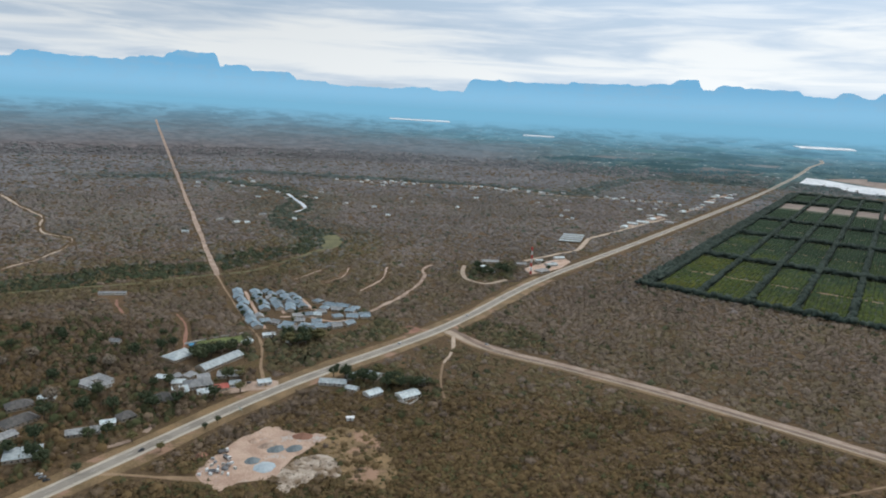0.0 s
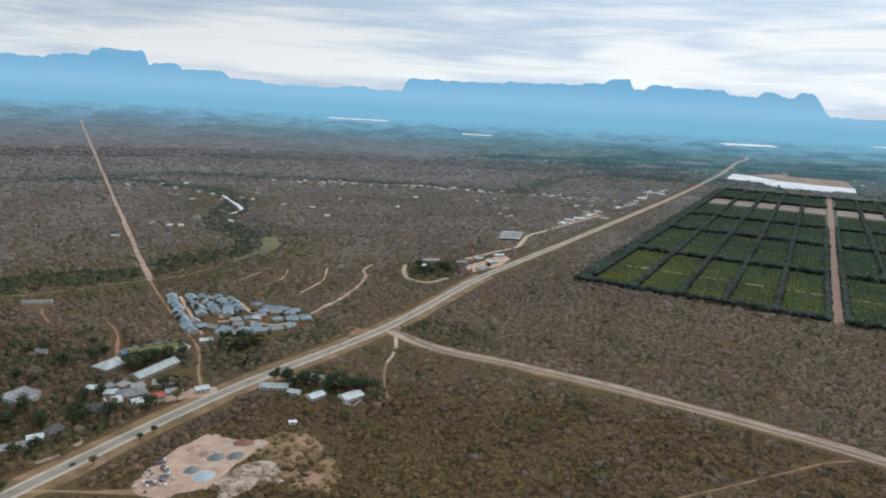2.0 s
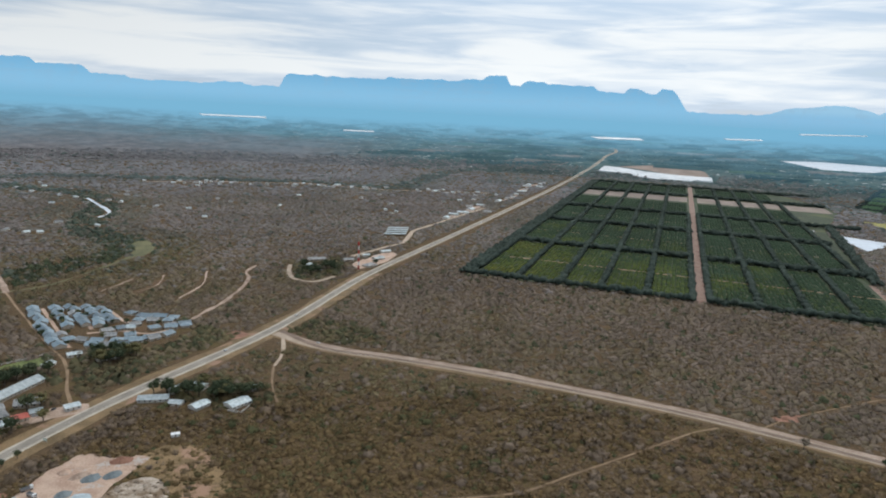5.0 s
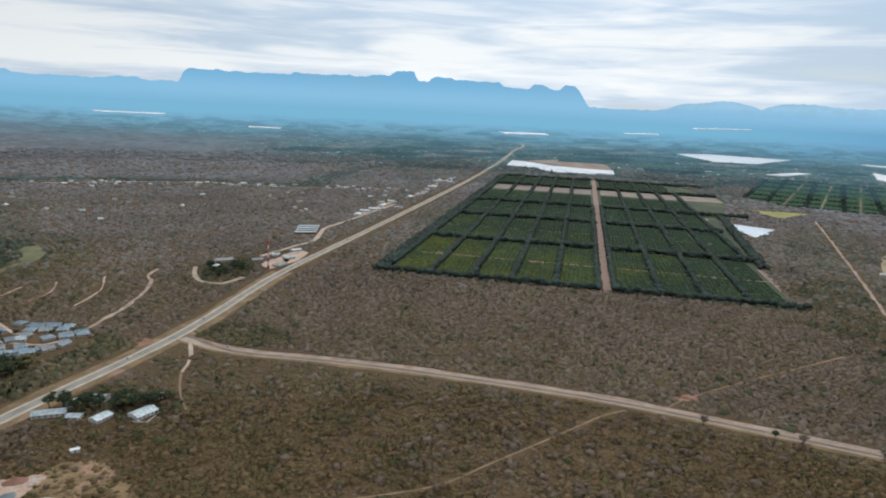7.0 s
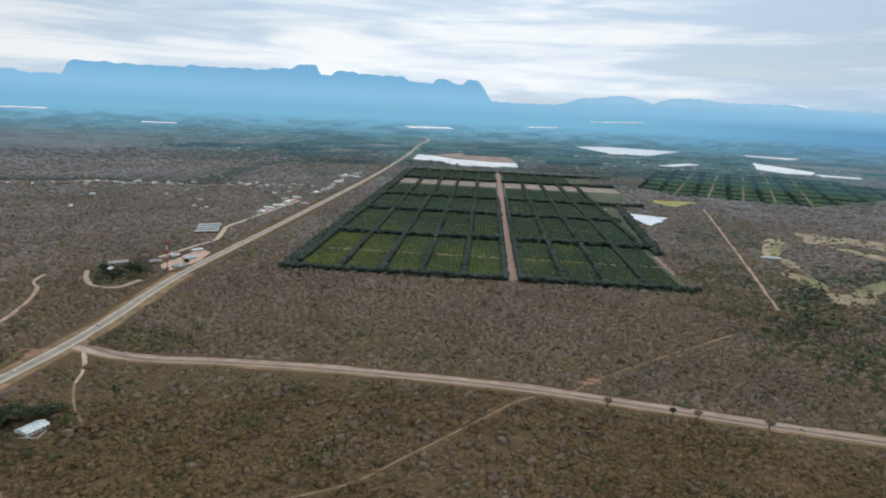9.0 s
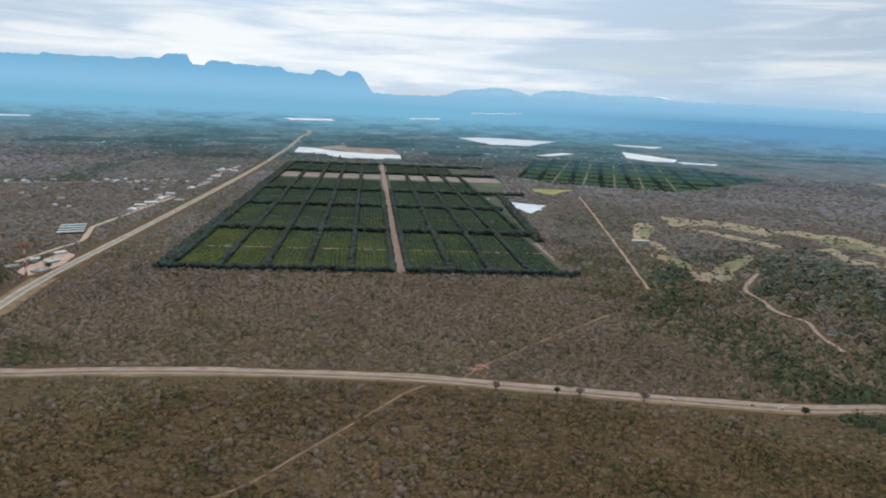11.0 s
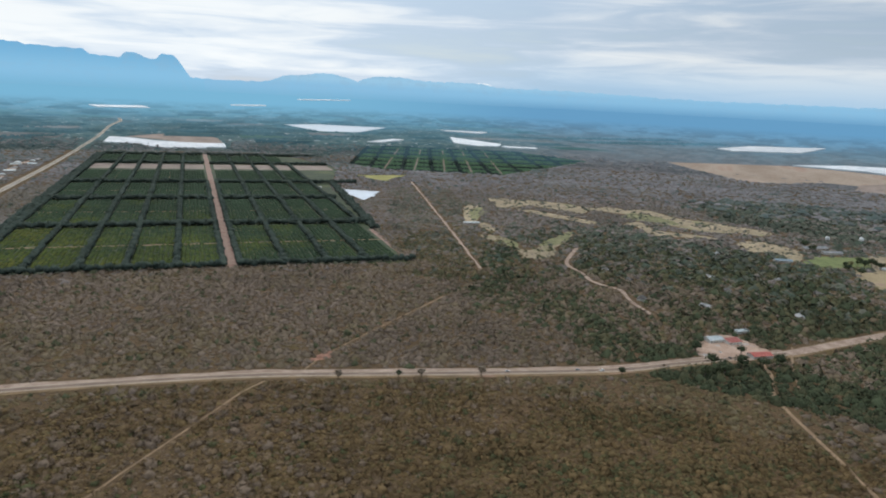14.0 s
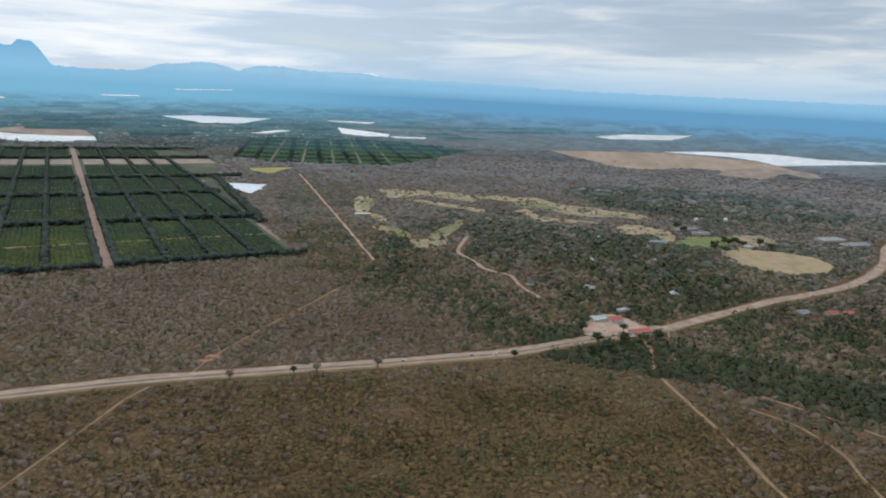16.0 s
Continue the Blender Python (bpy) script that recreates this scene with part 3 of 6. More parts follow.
def build_ground():
    rings = np.concatenate([np.arange(0, 400, 40), np.geomspace(400, 2700, 24), np.linspace(2750, 4780, 40)])
    arms = 144
    verts, faces = [(0, 0, 0)], []
    for r in rings[1:]:
        for k in range(arms):
            a = 2 * math.pi * k / arms
            verts.append((r * math.sin(a), r * math.cos(a), float(earth(r, 0))))
    for k in range(arms):
        faces.append((0, 1 + (k + 1) % arms, 1 + k))
    for i in range(len(rings) - 2):
        for k in range(arms):
            a, b = 1 + i * arms + k, 1 + i * arms + (k + 1) % arms
            faces.append((a, b, b + arms, a + arms))
    tagged(linked("ground", verts, faces, M["soil"]), "dry reddish-brown bushveld soil with dead grass", "ground", kind="structure")
    # the far plain
    rings, lifts = np.concatenate([[2700, 2751, 2800], np.linspace(2850, 4790, 40)]), (-0.05, 0.5)
    verts, faces = [], []
    for i, r in enumerate(rings):
        for k in range(288):
            a = 2 * math.pi * k / 288
            verts.append((r * math.sin(a), r * math.cos(a), float(earth(r, 0)) + (lifts[i] if i < 2 else 1.2)))
    for i in range(len(rings) - 1):
        for k in range(288):
            a, b = i * 288 + k, i * 288 + (k + 1) % 288
            faces.append((a, b, b + 288, a + 288))
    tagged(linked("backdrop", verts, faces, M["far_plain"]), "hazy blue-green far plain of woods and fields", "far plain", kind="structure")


def escarpment_height(az):
    """Degrees by which the skyline stands above eye level: table mountains, each a middle, half width, height and softness of its edges."""
    tables = (
        (-37, 3.0, 1.65, 2.0), (-33.5, 3.0, 1.68, 2.0), (-25.2, 3.0, 1.95, 1.5), (-22.6, 1.2, 2.32, 1.2), (-30.6, 0.9, 2.14, 1.6), (-27.6, 2.2, 2.0, 1.8), (-23.8, 0.8, 2.2, 1.5), (-21.6, 0.3, 2.66, 0.8), (-19.9, 1.3, 2.86, 2.0, 0.9), (-17.0, 0.8, 2.08, 1.0), (-14.4, 1.3, 1.74, 1.6), (-11.2, 1.0, 1.2, 1.0), (-6, 7.0, 0.98, 3.0), (-2.7, 0.7, 1.18, 1.4),
        (2.9, 1.25, 2.0, 0.9), (8, 3.6, 1.95, 1.2), (12.6, 3.0, 2.1, 1.2), (17.0, 1.2, 2.30, 1.8), (18.7, 0.55, 2.68, 3.6, 0.5), (21.6, 0.6, 2.32, 1.9),
        (24.2, 1.8, 2.17, 1.6), (29.4, 0.25, 2.12, 1.8), (27.3, 1.4, 1.76, 1.0), (20.1, 1.5, 1.93, 0.8), (31.8, 0.3, 2.1, 1.5), (30.4, 1.3, 1.77, 0.7), (43.7, 0.5, 1.38, 3.5),
        (41.6, 0.4, 1.12, 3.0), (49, 1.0, 1.36, 3.4), (53, 2.2, 1.2, 5.0), (58, 4.0, 0.95, 12.0),
    )
    base = 0.50 + 0.18 * min(1.0, max(0.0, (az - 52) / 10))
    best = base
    for c, w, h, s, *steep in tables:
        s = steep[0] if steep and az > c else s
        t = min(1.0, max(0.0, (w + s - abs(az - c)) / s))
        best = max(best, base + (h - base) * t * t * (3 - 2 * t))
    return best + 0.05 * noise.noise((az * 0.9, 3.1, 0)) + 0.09 * noise.noise((az * 2.2, 7.7, 0)) + 0.045 * noise.noise((az * 7.0, 1.7, 0))


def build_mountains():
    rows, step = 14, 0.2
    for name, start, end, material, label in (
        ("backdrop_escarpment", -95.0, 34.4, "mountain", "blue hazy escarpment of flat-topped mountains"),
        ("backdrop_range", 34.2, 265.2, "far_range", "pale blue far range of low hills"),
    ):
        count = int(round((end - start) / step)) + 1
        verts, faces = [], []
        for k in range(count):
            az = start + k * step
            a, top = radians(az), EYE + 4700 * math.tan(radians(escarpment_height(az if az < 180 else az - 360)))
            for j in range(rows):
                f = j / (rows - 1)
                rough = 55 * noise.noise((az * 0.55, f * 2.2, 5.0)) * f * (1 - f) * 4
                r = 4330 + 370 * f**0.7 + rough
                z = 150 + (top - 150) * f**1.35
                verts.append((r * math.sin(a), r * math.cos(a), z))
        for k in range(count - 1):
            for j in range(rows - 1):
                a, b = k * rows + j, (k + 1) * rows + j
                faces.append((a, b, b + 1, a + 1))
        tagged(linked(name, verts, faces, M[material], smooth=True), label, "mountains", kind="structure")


build_ground()
build_mountains()

# ---- roads and tracks ----
ribbon("verge", MAIN_ROAD[4:7], 17, 0.05, M["verge"], 1.3, 7, "dry grass and bare earth along the far main road", "verge")
ribbon("verge", MAIN_ROAD[:5], 31, 0.05, M["verge"], 1.3, 7, "dry grass and bare earth beside the main road", "verge")
ribbon("verge", SIDE_ROAD[:11], 7, 0.06, M["track"], 1.0, 6, "pinkish bare sand along the side road", "verge", shift=-7.0)
ribbon("verge", SIDE_ROAD[:-1], 18, 0.035, M["verge"], 0.9, 6, "dry grass verge beside the side road", "verge")
ribbon("shoulder", MAIN_ROAD, 13.0, 0.10, M["main_gravel"], 0.35, 6, "pale gravel shoulders of the main road", "shoulder")
ribbon("road", SIDE_ROAD[10:], 13.5, 0.11, M["track"], 0.6, 6, "wide sandy road past the shop", "road")
ribbon("shoulder", SIDE_ROAD[:11], 9.8, 0.085, M["gravel"], 0.3, 5, "pale gravel shoulders of the side road", "shoulder")
ribbon("road", MAIN_ROAD, 7.8, 0.15, M["asphalt"], 0.0, 6, "worn grey two-lane asphalt main road", "road")
ribbon("road", [(7, 356)] + SIDE_ROAD[1:11], 6.2, 0.125, M["lane"], 0.0, 5, "worn grey asphalt side road", "road")
for line, half in ((MAIN_ROAD[:7], 3.6), (SIDE_ROAD[1:11], 2.95)):
    for s in (-half, half):
        ribbon("road_marking", line, 0.16, 0.19, M["paint"], 0.0, 8, "thin faded edge line on the asphalt", "road marking", shift=s)
for line in (MAIN_ROAD[:6], SIDE_ROAD[1:10]):
    fine = smooth_line(line, 3.0)
    for i in range(0, len(fine) - 2, 4):
        ribbon("road_marking", fine[i:i + 2], 0.15, 0.19, M["paint"], 0.0, 3, "short faded centre dash on the asphalt", "road marking", smoothed=False)
ribbon("track", NORTH_TRACK[2:], 2.4, 0.06, M["path"], 0.5, 6, "narrow end of the long sand track", "track")
ribbon("track", NORTH_TRACK[1:3], 7.5, 0.06, M["track"], 0.7, 9, "pinkish sand track between river and estate", "track")
ribbon("track", NORTH_TRACK[:2], 9.5, 0.062, M["track"], 0.7, 9, "straight pinkish sand track through the bush", "track")
ribbon("track", WEST_PATH, 3.0, 0.06, M["gravel"], 1.4, 4, "winding pale sand path", "track")
patch("river_bed", BED_BEND, 0.045, M["bed"], 1.2, 6, "yellow-green grassy bend of the river bed", "river bed")
ribbon("river_bed", RIVER_BED, 5.5, 0.04, M["bed"], 2.2, 6, "grassy yellow-green dry river bed", "river bed")
ribbon("stream", STREAM, 8, 0.06, M["reservoir"], 1.2, 6, "stretch of river painted pale as if shining", "stream")
for i, line in enumerate(DIRT):
    ribbon("track", line, 4.6 if i == 0 else 2.4, 0.06, M["track"], 1.1 if i == 0 else 0.8, 3, "pinkish eroded dirt track", "track")
for line in RED_CUTS:
    ribbon("track", line, 2.8, 0.06, M["red"], 0.9, 3, "short red earth track", "track")
ribbon("track", EAST_TRACK, 4.6, 0.06, M["track"], 1.0, 5, "straight pale firebreak track", "track")
ribbon("track", CAMP_ROAD, 6.5, 0.06, M["track"], 0.7, 6, "winding pale dirt road among trees", "track")
ribbon("track", SOUTH_TRACK, 3.4, 0.06, M["path"], 0.5, 5, "narrow brown bush track", "track")
for line in SOUTH_TRACKS:
    ribbon("track", line, 2.6, 0.06, M["path"], 0.5, 5, "narrow grey-brown bush track", "track")
for line in (BUSH_PATH, BUSH_PATH_2):
    ribbon("track", line, 1.8, 0.06, M["path"], 0.35, 5, "thin sandy path through bush", "track")
ribbon("track", VILLAGE_STREET, 9, 0.06, M["gravel"], 2.2, 8, "pale village street along the far river", "track")
ribbon("track", [(-54, 515), (-37, 531), (-11, 537)], 3.2, 0.06, M["track"], 0.5, 5, "pinkish eroded dirt track", "track")
for line in ROADSIDE_EARTH:
    ribbon("bare_earth", line, 13, 0.05, M["sand"], 5.5, 5, "trampled pale sand round roadside buildings", "bare earth")
ribbon("track", VILLAGE_ROAD, 8, 0.06, M["gravel"], 0.8, 7, "pale gravel service road", "track")
ribbon("track", RING, 7, 0.06, M["gravel"], 0.5, 5, "pale gravel drive in a loop", "track")
ribbon("track", [(-107, 196), (-100, 196), (-86, 196), (-73, 196), (-61, 197)], 4.5, 0.065, M["path"], 0.8, 4, "sandy entrance track to the yard", "track")
for line in ([(-147, 241), (-151, 233), (-143, 216)], [(-113, 238), (-108, 231), (-103, 229), (-103, 224)], [(-129, 212), (-122, 208), (-113, 211), (-105, 218)]):
    ribbon("track", line, 4.2, 0.045, M["track"], 0.5, 4, "sandy drive between the gardens", "track")
ribbon("track", SPUR[:3], 3.2, 0.07, M["gravel"], 0.6, 4, "pale sandy mouth of the spur", "track")
ribbon("track", SPUR, 1.7, 0.06, M["path"], 0.5, 5, "sandy spur off the junction", "track")
ribbon("track", [orchard(159.5, -4), orchard(159.5, 830)], 14, 0.08, M["pink"], 0.5, 9, "straight pink sand road through the orchard", "track")
ribbon("track", [orchard(287, -2), orchard(287, 122)], 10, 0.08, M["pink"], 0.4, 9, "pink sand edge road by the orchard", "track")
patch("bare_earth", [(-21, 360), (-12, 356), (-10, 350), (-17, 344)], 0.07, M["red"], 0.4, 4, "red bare earth by the junction", "bare earth")
patch("bare_earth", [(200, 221), (208, 223), (218, 221), (210, 216)], 0.07, M["red"], 0.4, 3, "small red earth heap by the side road", "bare earth")
patch("bare_earth", [(-74, 264), (-66, 272), (-74, 275), (-89, 264), (-86, 260)], 0.055, M["track"], 1.1, 3, "sandy parking area beside the main road", "bare earth")
patch("bare_earth", [(66, 491), (90, 514), (104, 544), (97, 551), (76, 527), (60, 503)], 0.065, M["sand"], 0.8, 5, "pale sandy yard round the mast", "bare earth")
patch("yard", YARD, 0.07, M["sand"], 0.5, 4, "pink sandy builder's yard", "yard")
patch("yard", [(-49, 205), (-46, 211), (-40, 215), (-33, 213), (-30, 206), (-31, 200), (-38, 200), (-45, 190), (-50, 197)], 0.06, M["rubble"], 0.6, 4, "pale rubble-strewn ground", "yard")
patch("bare_earth", TAN_GRASS, 0.05, M["verge"], 1.2, 5, "dry tan grass beside the yard", "bare earth")
patch("lawn", LAWN, 0.07, M["grass"], 0.2, 5, "green watered lawn with a sand edge", "lawn")
patch("forecourt", [(340, 88), (354, 94), (372, 94), (386, 82), (374, 62), (354, 64), (343, 74)], 0.11, M["sand"], 1.3, 4, "pale gravel forecourt of the roadside shop", "forecourt")
for shape in CLEARINGS:
    patch("clearing", shape, 0.05 + 0.005 * CLEARINGS.index(shape), M["dry_grass"], 1.6, 8, "dry yellow-green grass clearing", "clearing")
for shape in GREENS:
    patch("clearing", shape, 0.12, M["green_flat"], 1.0, 8, "greener grass inside the clearing", "clearing")
patch("sports_field", PITCH, 0.07, M["grass"], 1.2, 8, "green mown sports field", "sports field")
patch("pasture", PASTURE, 0.07, M["tan"], 2.2, 8, "dry tan pasture", "pasture")
patch("bare_earth", RED_FLANK, 0.16, M["fallow"], 5.0, 16, "reddish eroded flank of the brown field", "bare earth", curved=False)
patch("field", YELLOW_FIELD, 0.07, M["yellow"], 1.2, 8, "yellow-green field", "field")
patch("field", BROWN_FIELD, 0.10, M["stubble"], 4.0, 20, "large bare brown field", "field", curved=False)
patch("reservoir", WHITE_POND, 0.10, M["reservoir"], 0.8, 8, "reservoir painted pale as a sky reflection", "reservoir", curved=False)
patch("lake", LAKE, 1.8, M["lake"], 5.0, 40, "wide lake painted pale as a sky reflection", "lake", curved=False)
for shape in NETS:
    slab("shade_net", shape, 3.6, M["net"], "white shade netting stretched over a far field", "shade net")
slab("shade_net", [(690, 1345), (768, 1470), (790, 1440), (800, 1345), (847, 1268), (893, 1240), (840, 1160), (812, 1185), (797, 1162), (756, 1195), (742, 1180), (720, 1240), (735, 1290)], 4.0, M["net"], "bright white shade house beside the orchard", "shade net")
patch("field", [(814, 1488), (933, 1553), (1023, 1529), (984, 1396), (895, 1245), (850, 1302), (827, 1427)], 0.12, M["fallow"], 3.0, 20, "pinkish fallow field", "field", curved=False)


def farm_blocks():
    """Fields and plantations of the far farmland, in blocks along the main road."""
    along, across = np.array((0.565, 0.825)), np.array((0.825, -0.565))
    start = np.array((700.0, 1420.0))
    for a in np.arange(30, 1500, 150):
        for c in np.arange(-520, 1300, 165):
            at = start + along * (a + rng.uniform(-25, 25)) + across * (c + rng.uniform(-30, 30))
            kind = rng.choice(["plantation", "far_green", "far_fallow", ""], p=[0.52, 0.22, 0.07, 0.19])
            block = [at, at + along * rng.uniform(90, 140), 0, 0]
            block[2], block[3] = block[1] + across * rng.uniform(100, 155), at + across * rng.uniform(100, 155)
            middle = np.mean(block, axis=0)[None]
            if kind == "" or off_line(middle, MAIN_ROAD)[0] < 95 or any(inside(middle, s)[0] for s in (ORCHARD, GROVE, BROWN_FIELD)):
                continue
            if any(np.hypot(*(np.mean(s, axis=0) - middle[0])) < 170 for s in [LAKE, *NETS]):
                continue
            patch("field", block, 0.6, M[kind], 0.0, 40, {"plantation": "dark blue-green far plantation block", "far_green": "green far field in rows", "far_fallow": "pale fallow far field"}[kind], "field", curved=False)


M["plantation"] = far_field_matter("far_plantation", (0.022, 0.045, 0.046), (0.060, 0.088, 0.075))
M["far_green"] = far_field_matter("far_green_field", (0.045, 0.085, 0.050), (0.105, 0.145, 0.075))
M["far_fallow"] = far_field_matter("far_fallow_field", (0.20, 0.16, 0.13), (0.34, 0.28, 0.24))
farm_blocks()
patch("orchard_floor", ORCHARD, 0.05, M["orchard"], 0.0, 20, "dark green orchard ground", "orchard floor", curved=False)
# floor colour lightened to paint the haze over the farther orchard
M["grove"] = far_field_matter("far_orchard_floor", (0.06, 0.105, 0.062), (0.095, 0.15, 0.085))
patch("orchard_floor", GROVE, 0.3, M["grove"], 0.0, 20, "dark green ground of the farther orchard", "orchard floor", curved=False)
for u0, u1 in ((2, 61), (66, 154), (168, 226), (230, 345)):
    patch("field", [orchard(u0, 590), orchard(u1, 590), orchard(u1, 652), orchard(u0, 652)], 0.09, M["fallow"], 0.0, 20, "pinkish fallow strip in the orchard", "field", curved=False)
for u in (5, 55, 105, 150, 200):
    ribbon("track", [grove(u, 10), grove(u + 10, 440)], 6.0, 0.45, M["far_fallow"], 0.5, 12, "pale straight orchard lane", "track")
for u in (20, 82, 178, 240):
    ribbon("track", [orchard(u + 26, 470), orchard(u + 26, 560)], 6, 0.09, M["verge"], 0.3, 12, "short pale orchard lane", "track")
for u0, u1, v in ((2, 154, 76), (169, 290, 76), (2, 154, 226), (169, 290, 226), (169, 290, 368), (2, 154, 368)):
    ribbon("track", [orchard(u0, v), orchard(u1, v)], 4.5 if v == 76 else 3.5, 0.09, M["verge"], 0.4, 6, "thin pale cross path in the orchard", "track")

# ---- bush and orchards ----
PHI = (1 + 5**0.5) / 2
ICO_V = np.array([(-1, PHI, 0), (1, PHI, 0), (-1, -PHI, 0), (1, -PHI, 0), (0, -1, PHI), (0, 1, PHI), (0, -1, -PHI), (0, 1, -PHI), (PHI, 0, -1), (PHI, 0, 1), (-PHI, 0, -1), (-PHI, 0, 1)]) / 1.902
ICO_F = np.array([(0, 11, 5), (0, 5, 1), (0, 1, 7), (0, 7, 10), (0, 10, 11), (1, 5, 9), (5, 11, 4), (11, 10, 2), (10, 7, 6), (7, 1, 8), (3, 9, 4), (3, 4, 2), (3, 2, 6), (3, 6, 8), (3, 8, 9), (4, 9, 5), (2, 4, 11), (6, 2, 10), (8, 6, 7), (9, 8, 1)])
OCT_V = np.array([(1, 0, 0), (0, 1, 0), (-1, 0, 0), (0, -1, 0), (0, 0, 1), (0, 0, -0.8)], float)
OCT_F = np.array([(0, 1, 4), (1, 2, 4), (2, 3, 4), (3, 0, 4), (1, 0, 5), (2, 1, 5), (3, 2, 5), (0, 3, 5)])

DOME_V = np.array([(math.cos(k * 1.2566), math.sin(k * 1.2566), -0.75) for k in range(5)] + [(0, 0, 0.95)])
DOME_F = np.array([(k, (k + 1) % 5, 5) for k in range(5)])


def crown(r, lumps, sprays, base_v, base_f, spread=0.55, core=1.0, leaf=0.20):
    """A crown of 1 m radius on the ground: uneven lumps with loose sprays of leaves round them."""
    verts, faces, n = [], [], 0
    for i in range(lumps):
        size = (r.uniform(0.55, 0.8) if lumps > 1 else 0.92) * core
        a, d = r.uniform(0, 2 * math.pi), (spread * r.uniform(0.5, 1.0) if lumps > 1 else 0)
        v = base_v * r.uniform(0.72, 1.25, (len(base_v), 1)) * size * np.array((1, 1, 0.8))
        v = v + (d * math.cos(a), d * math.sin(a), 0.85 + r.uniform(-0.15, 0.35))
        verts.append(v)
        faces.append(base_f + n)
        n += len(v)
    for i in range(sprays):
        w = r.normal(size=3)
        w /= np.linalg.norm(w)
        c = w * np.array((1.0, 1.0, 0.75)) * r.uniform(0.45, 1.12) + (0, 0, 0.95)
        c[2] = max(c[2], 0.25)
        verts.append(c + r.normal(0, leaf, (3, 3)))
        faces.append(np.array([(0, 1, 2)]) + n)
        n += 3
    return np.vstack(verts), np.vstack(faces)


def tuft(r, sprays, leaf, core, rings=2, arms=5, lift=1.0):
    """A bush of 1 m radius: a rounded ragged core down to the ground, wrapped in loose sprays of twigs. Gives its points, its faces and an uneven lean for each point."""
    a = np.arange(arms) * 2 * math.pi / arms + r.uniform(0, 6)
    verts = []
    for z, w in ((0.0, 1.0), (0.75, 0.80)) if rings == 2 else ((0.0, 1.0),):
        k = core * w * r.uniform(0.68, 1.25, arms)
        verts.append(np.column_stack([k * np.cos(a), k * np.sin(a), z * core * lift * r.uniform(0.8, 1.2, arms)]))
    verts.append(np.array([(*r.normal(0, 0.15, 2), core * lift * r.uniform(1.1, 1.35))]))
    faces = [np.array([f for k in range(arms) for f in ((k, (k + 1) % arms, arms + (k + 1) % arms), (k, arms + (k + 1) % arms, arms + k))])] if rings == 2 else []
    base = arms * (rings - 1)
    faces.append(np.array([(base + k, base + (k + 1) % arms, base + arms) for k in range(arms)]))
    n = base + arms + 1
    lean = [r.normal(0, 0.10, (n, 3))]
    for i in range(sprays):
        up, way = r.uniform(0.02, 1.0), r.uniform(0, 2 * math.pi)
        w = math.sqrt(max(0.02, 1 - up * up))
        c = np.array((w * math.cos(way), w * math.sin(way), (0.08 + 1.18 * up) * lift)) * r.uniform(0.74, 1.20)
        verts.append(c + r.normal(0, leaf, (3, 3)))
        faces.append(np.array([(n, n + 1, n + 2)]))
        lean.append(np.repeat(r.normal(0, 0.20, (1, 3)), 3, axis=0))
        n += 3
    return np.vstack(verts), np.vstack(faces), np.vstack(lean)


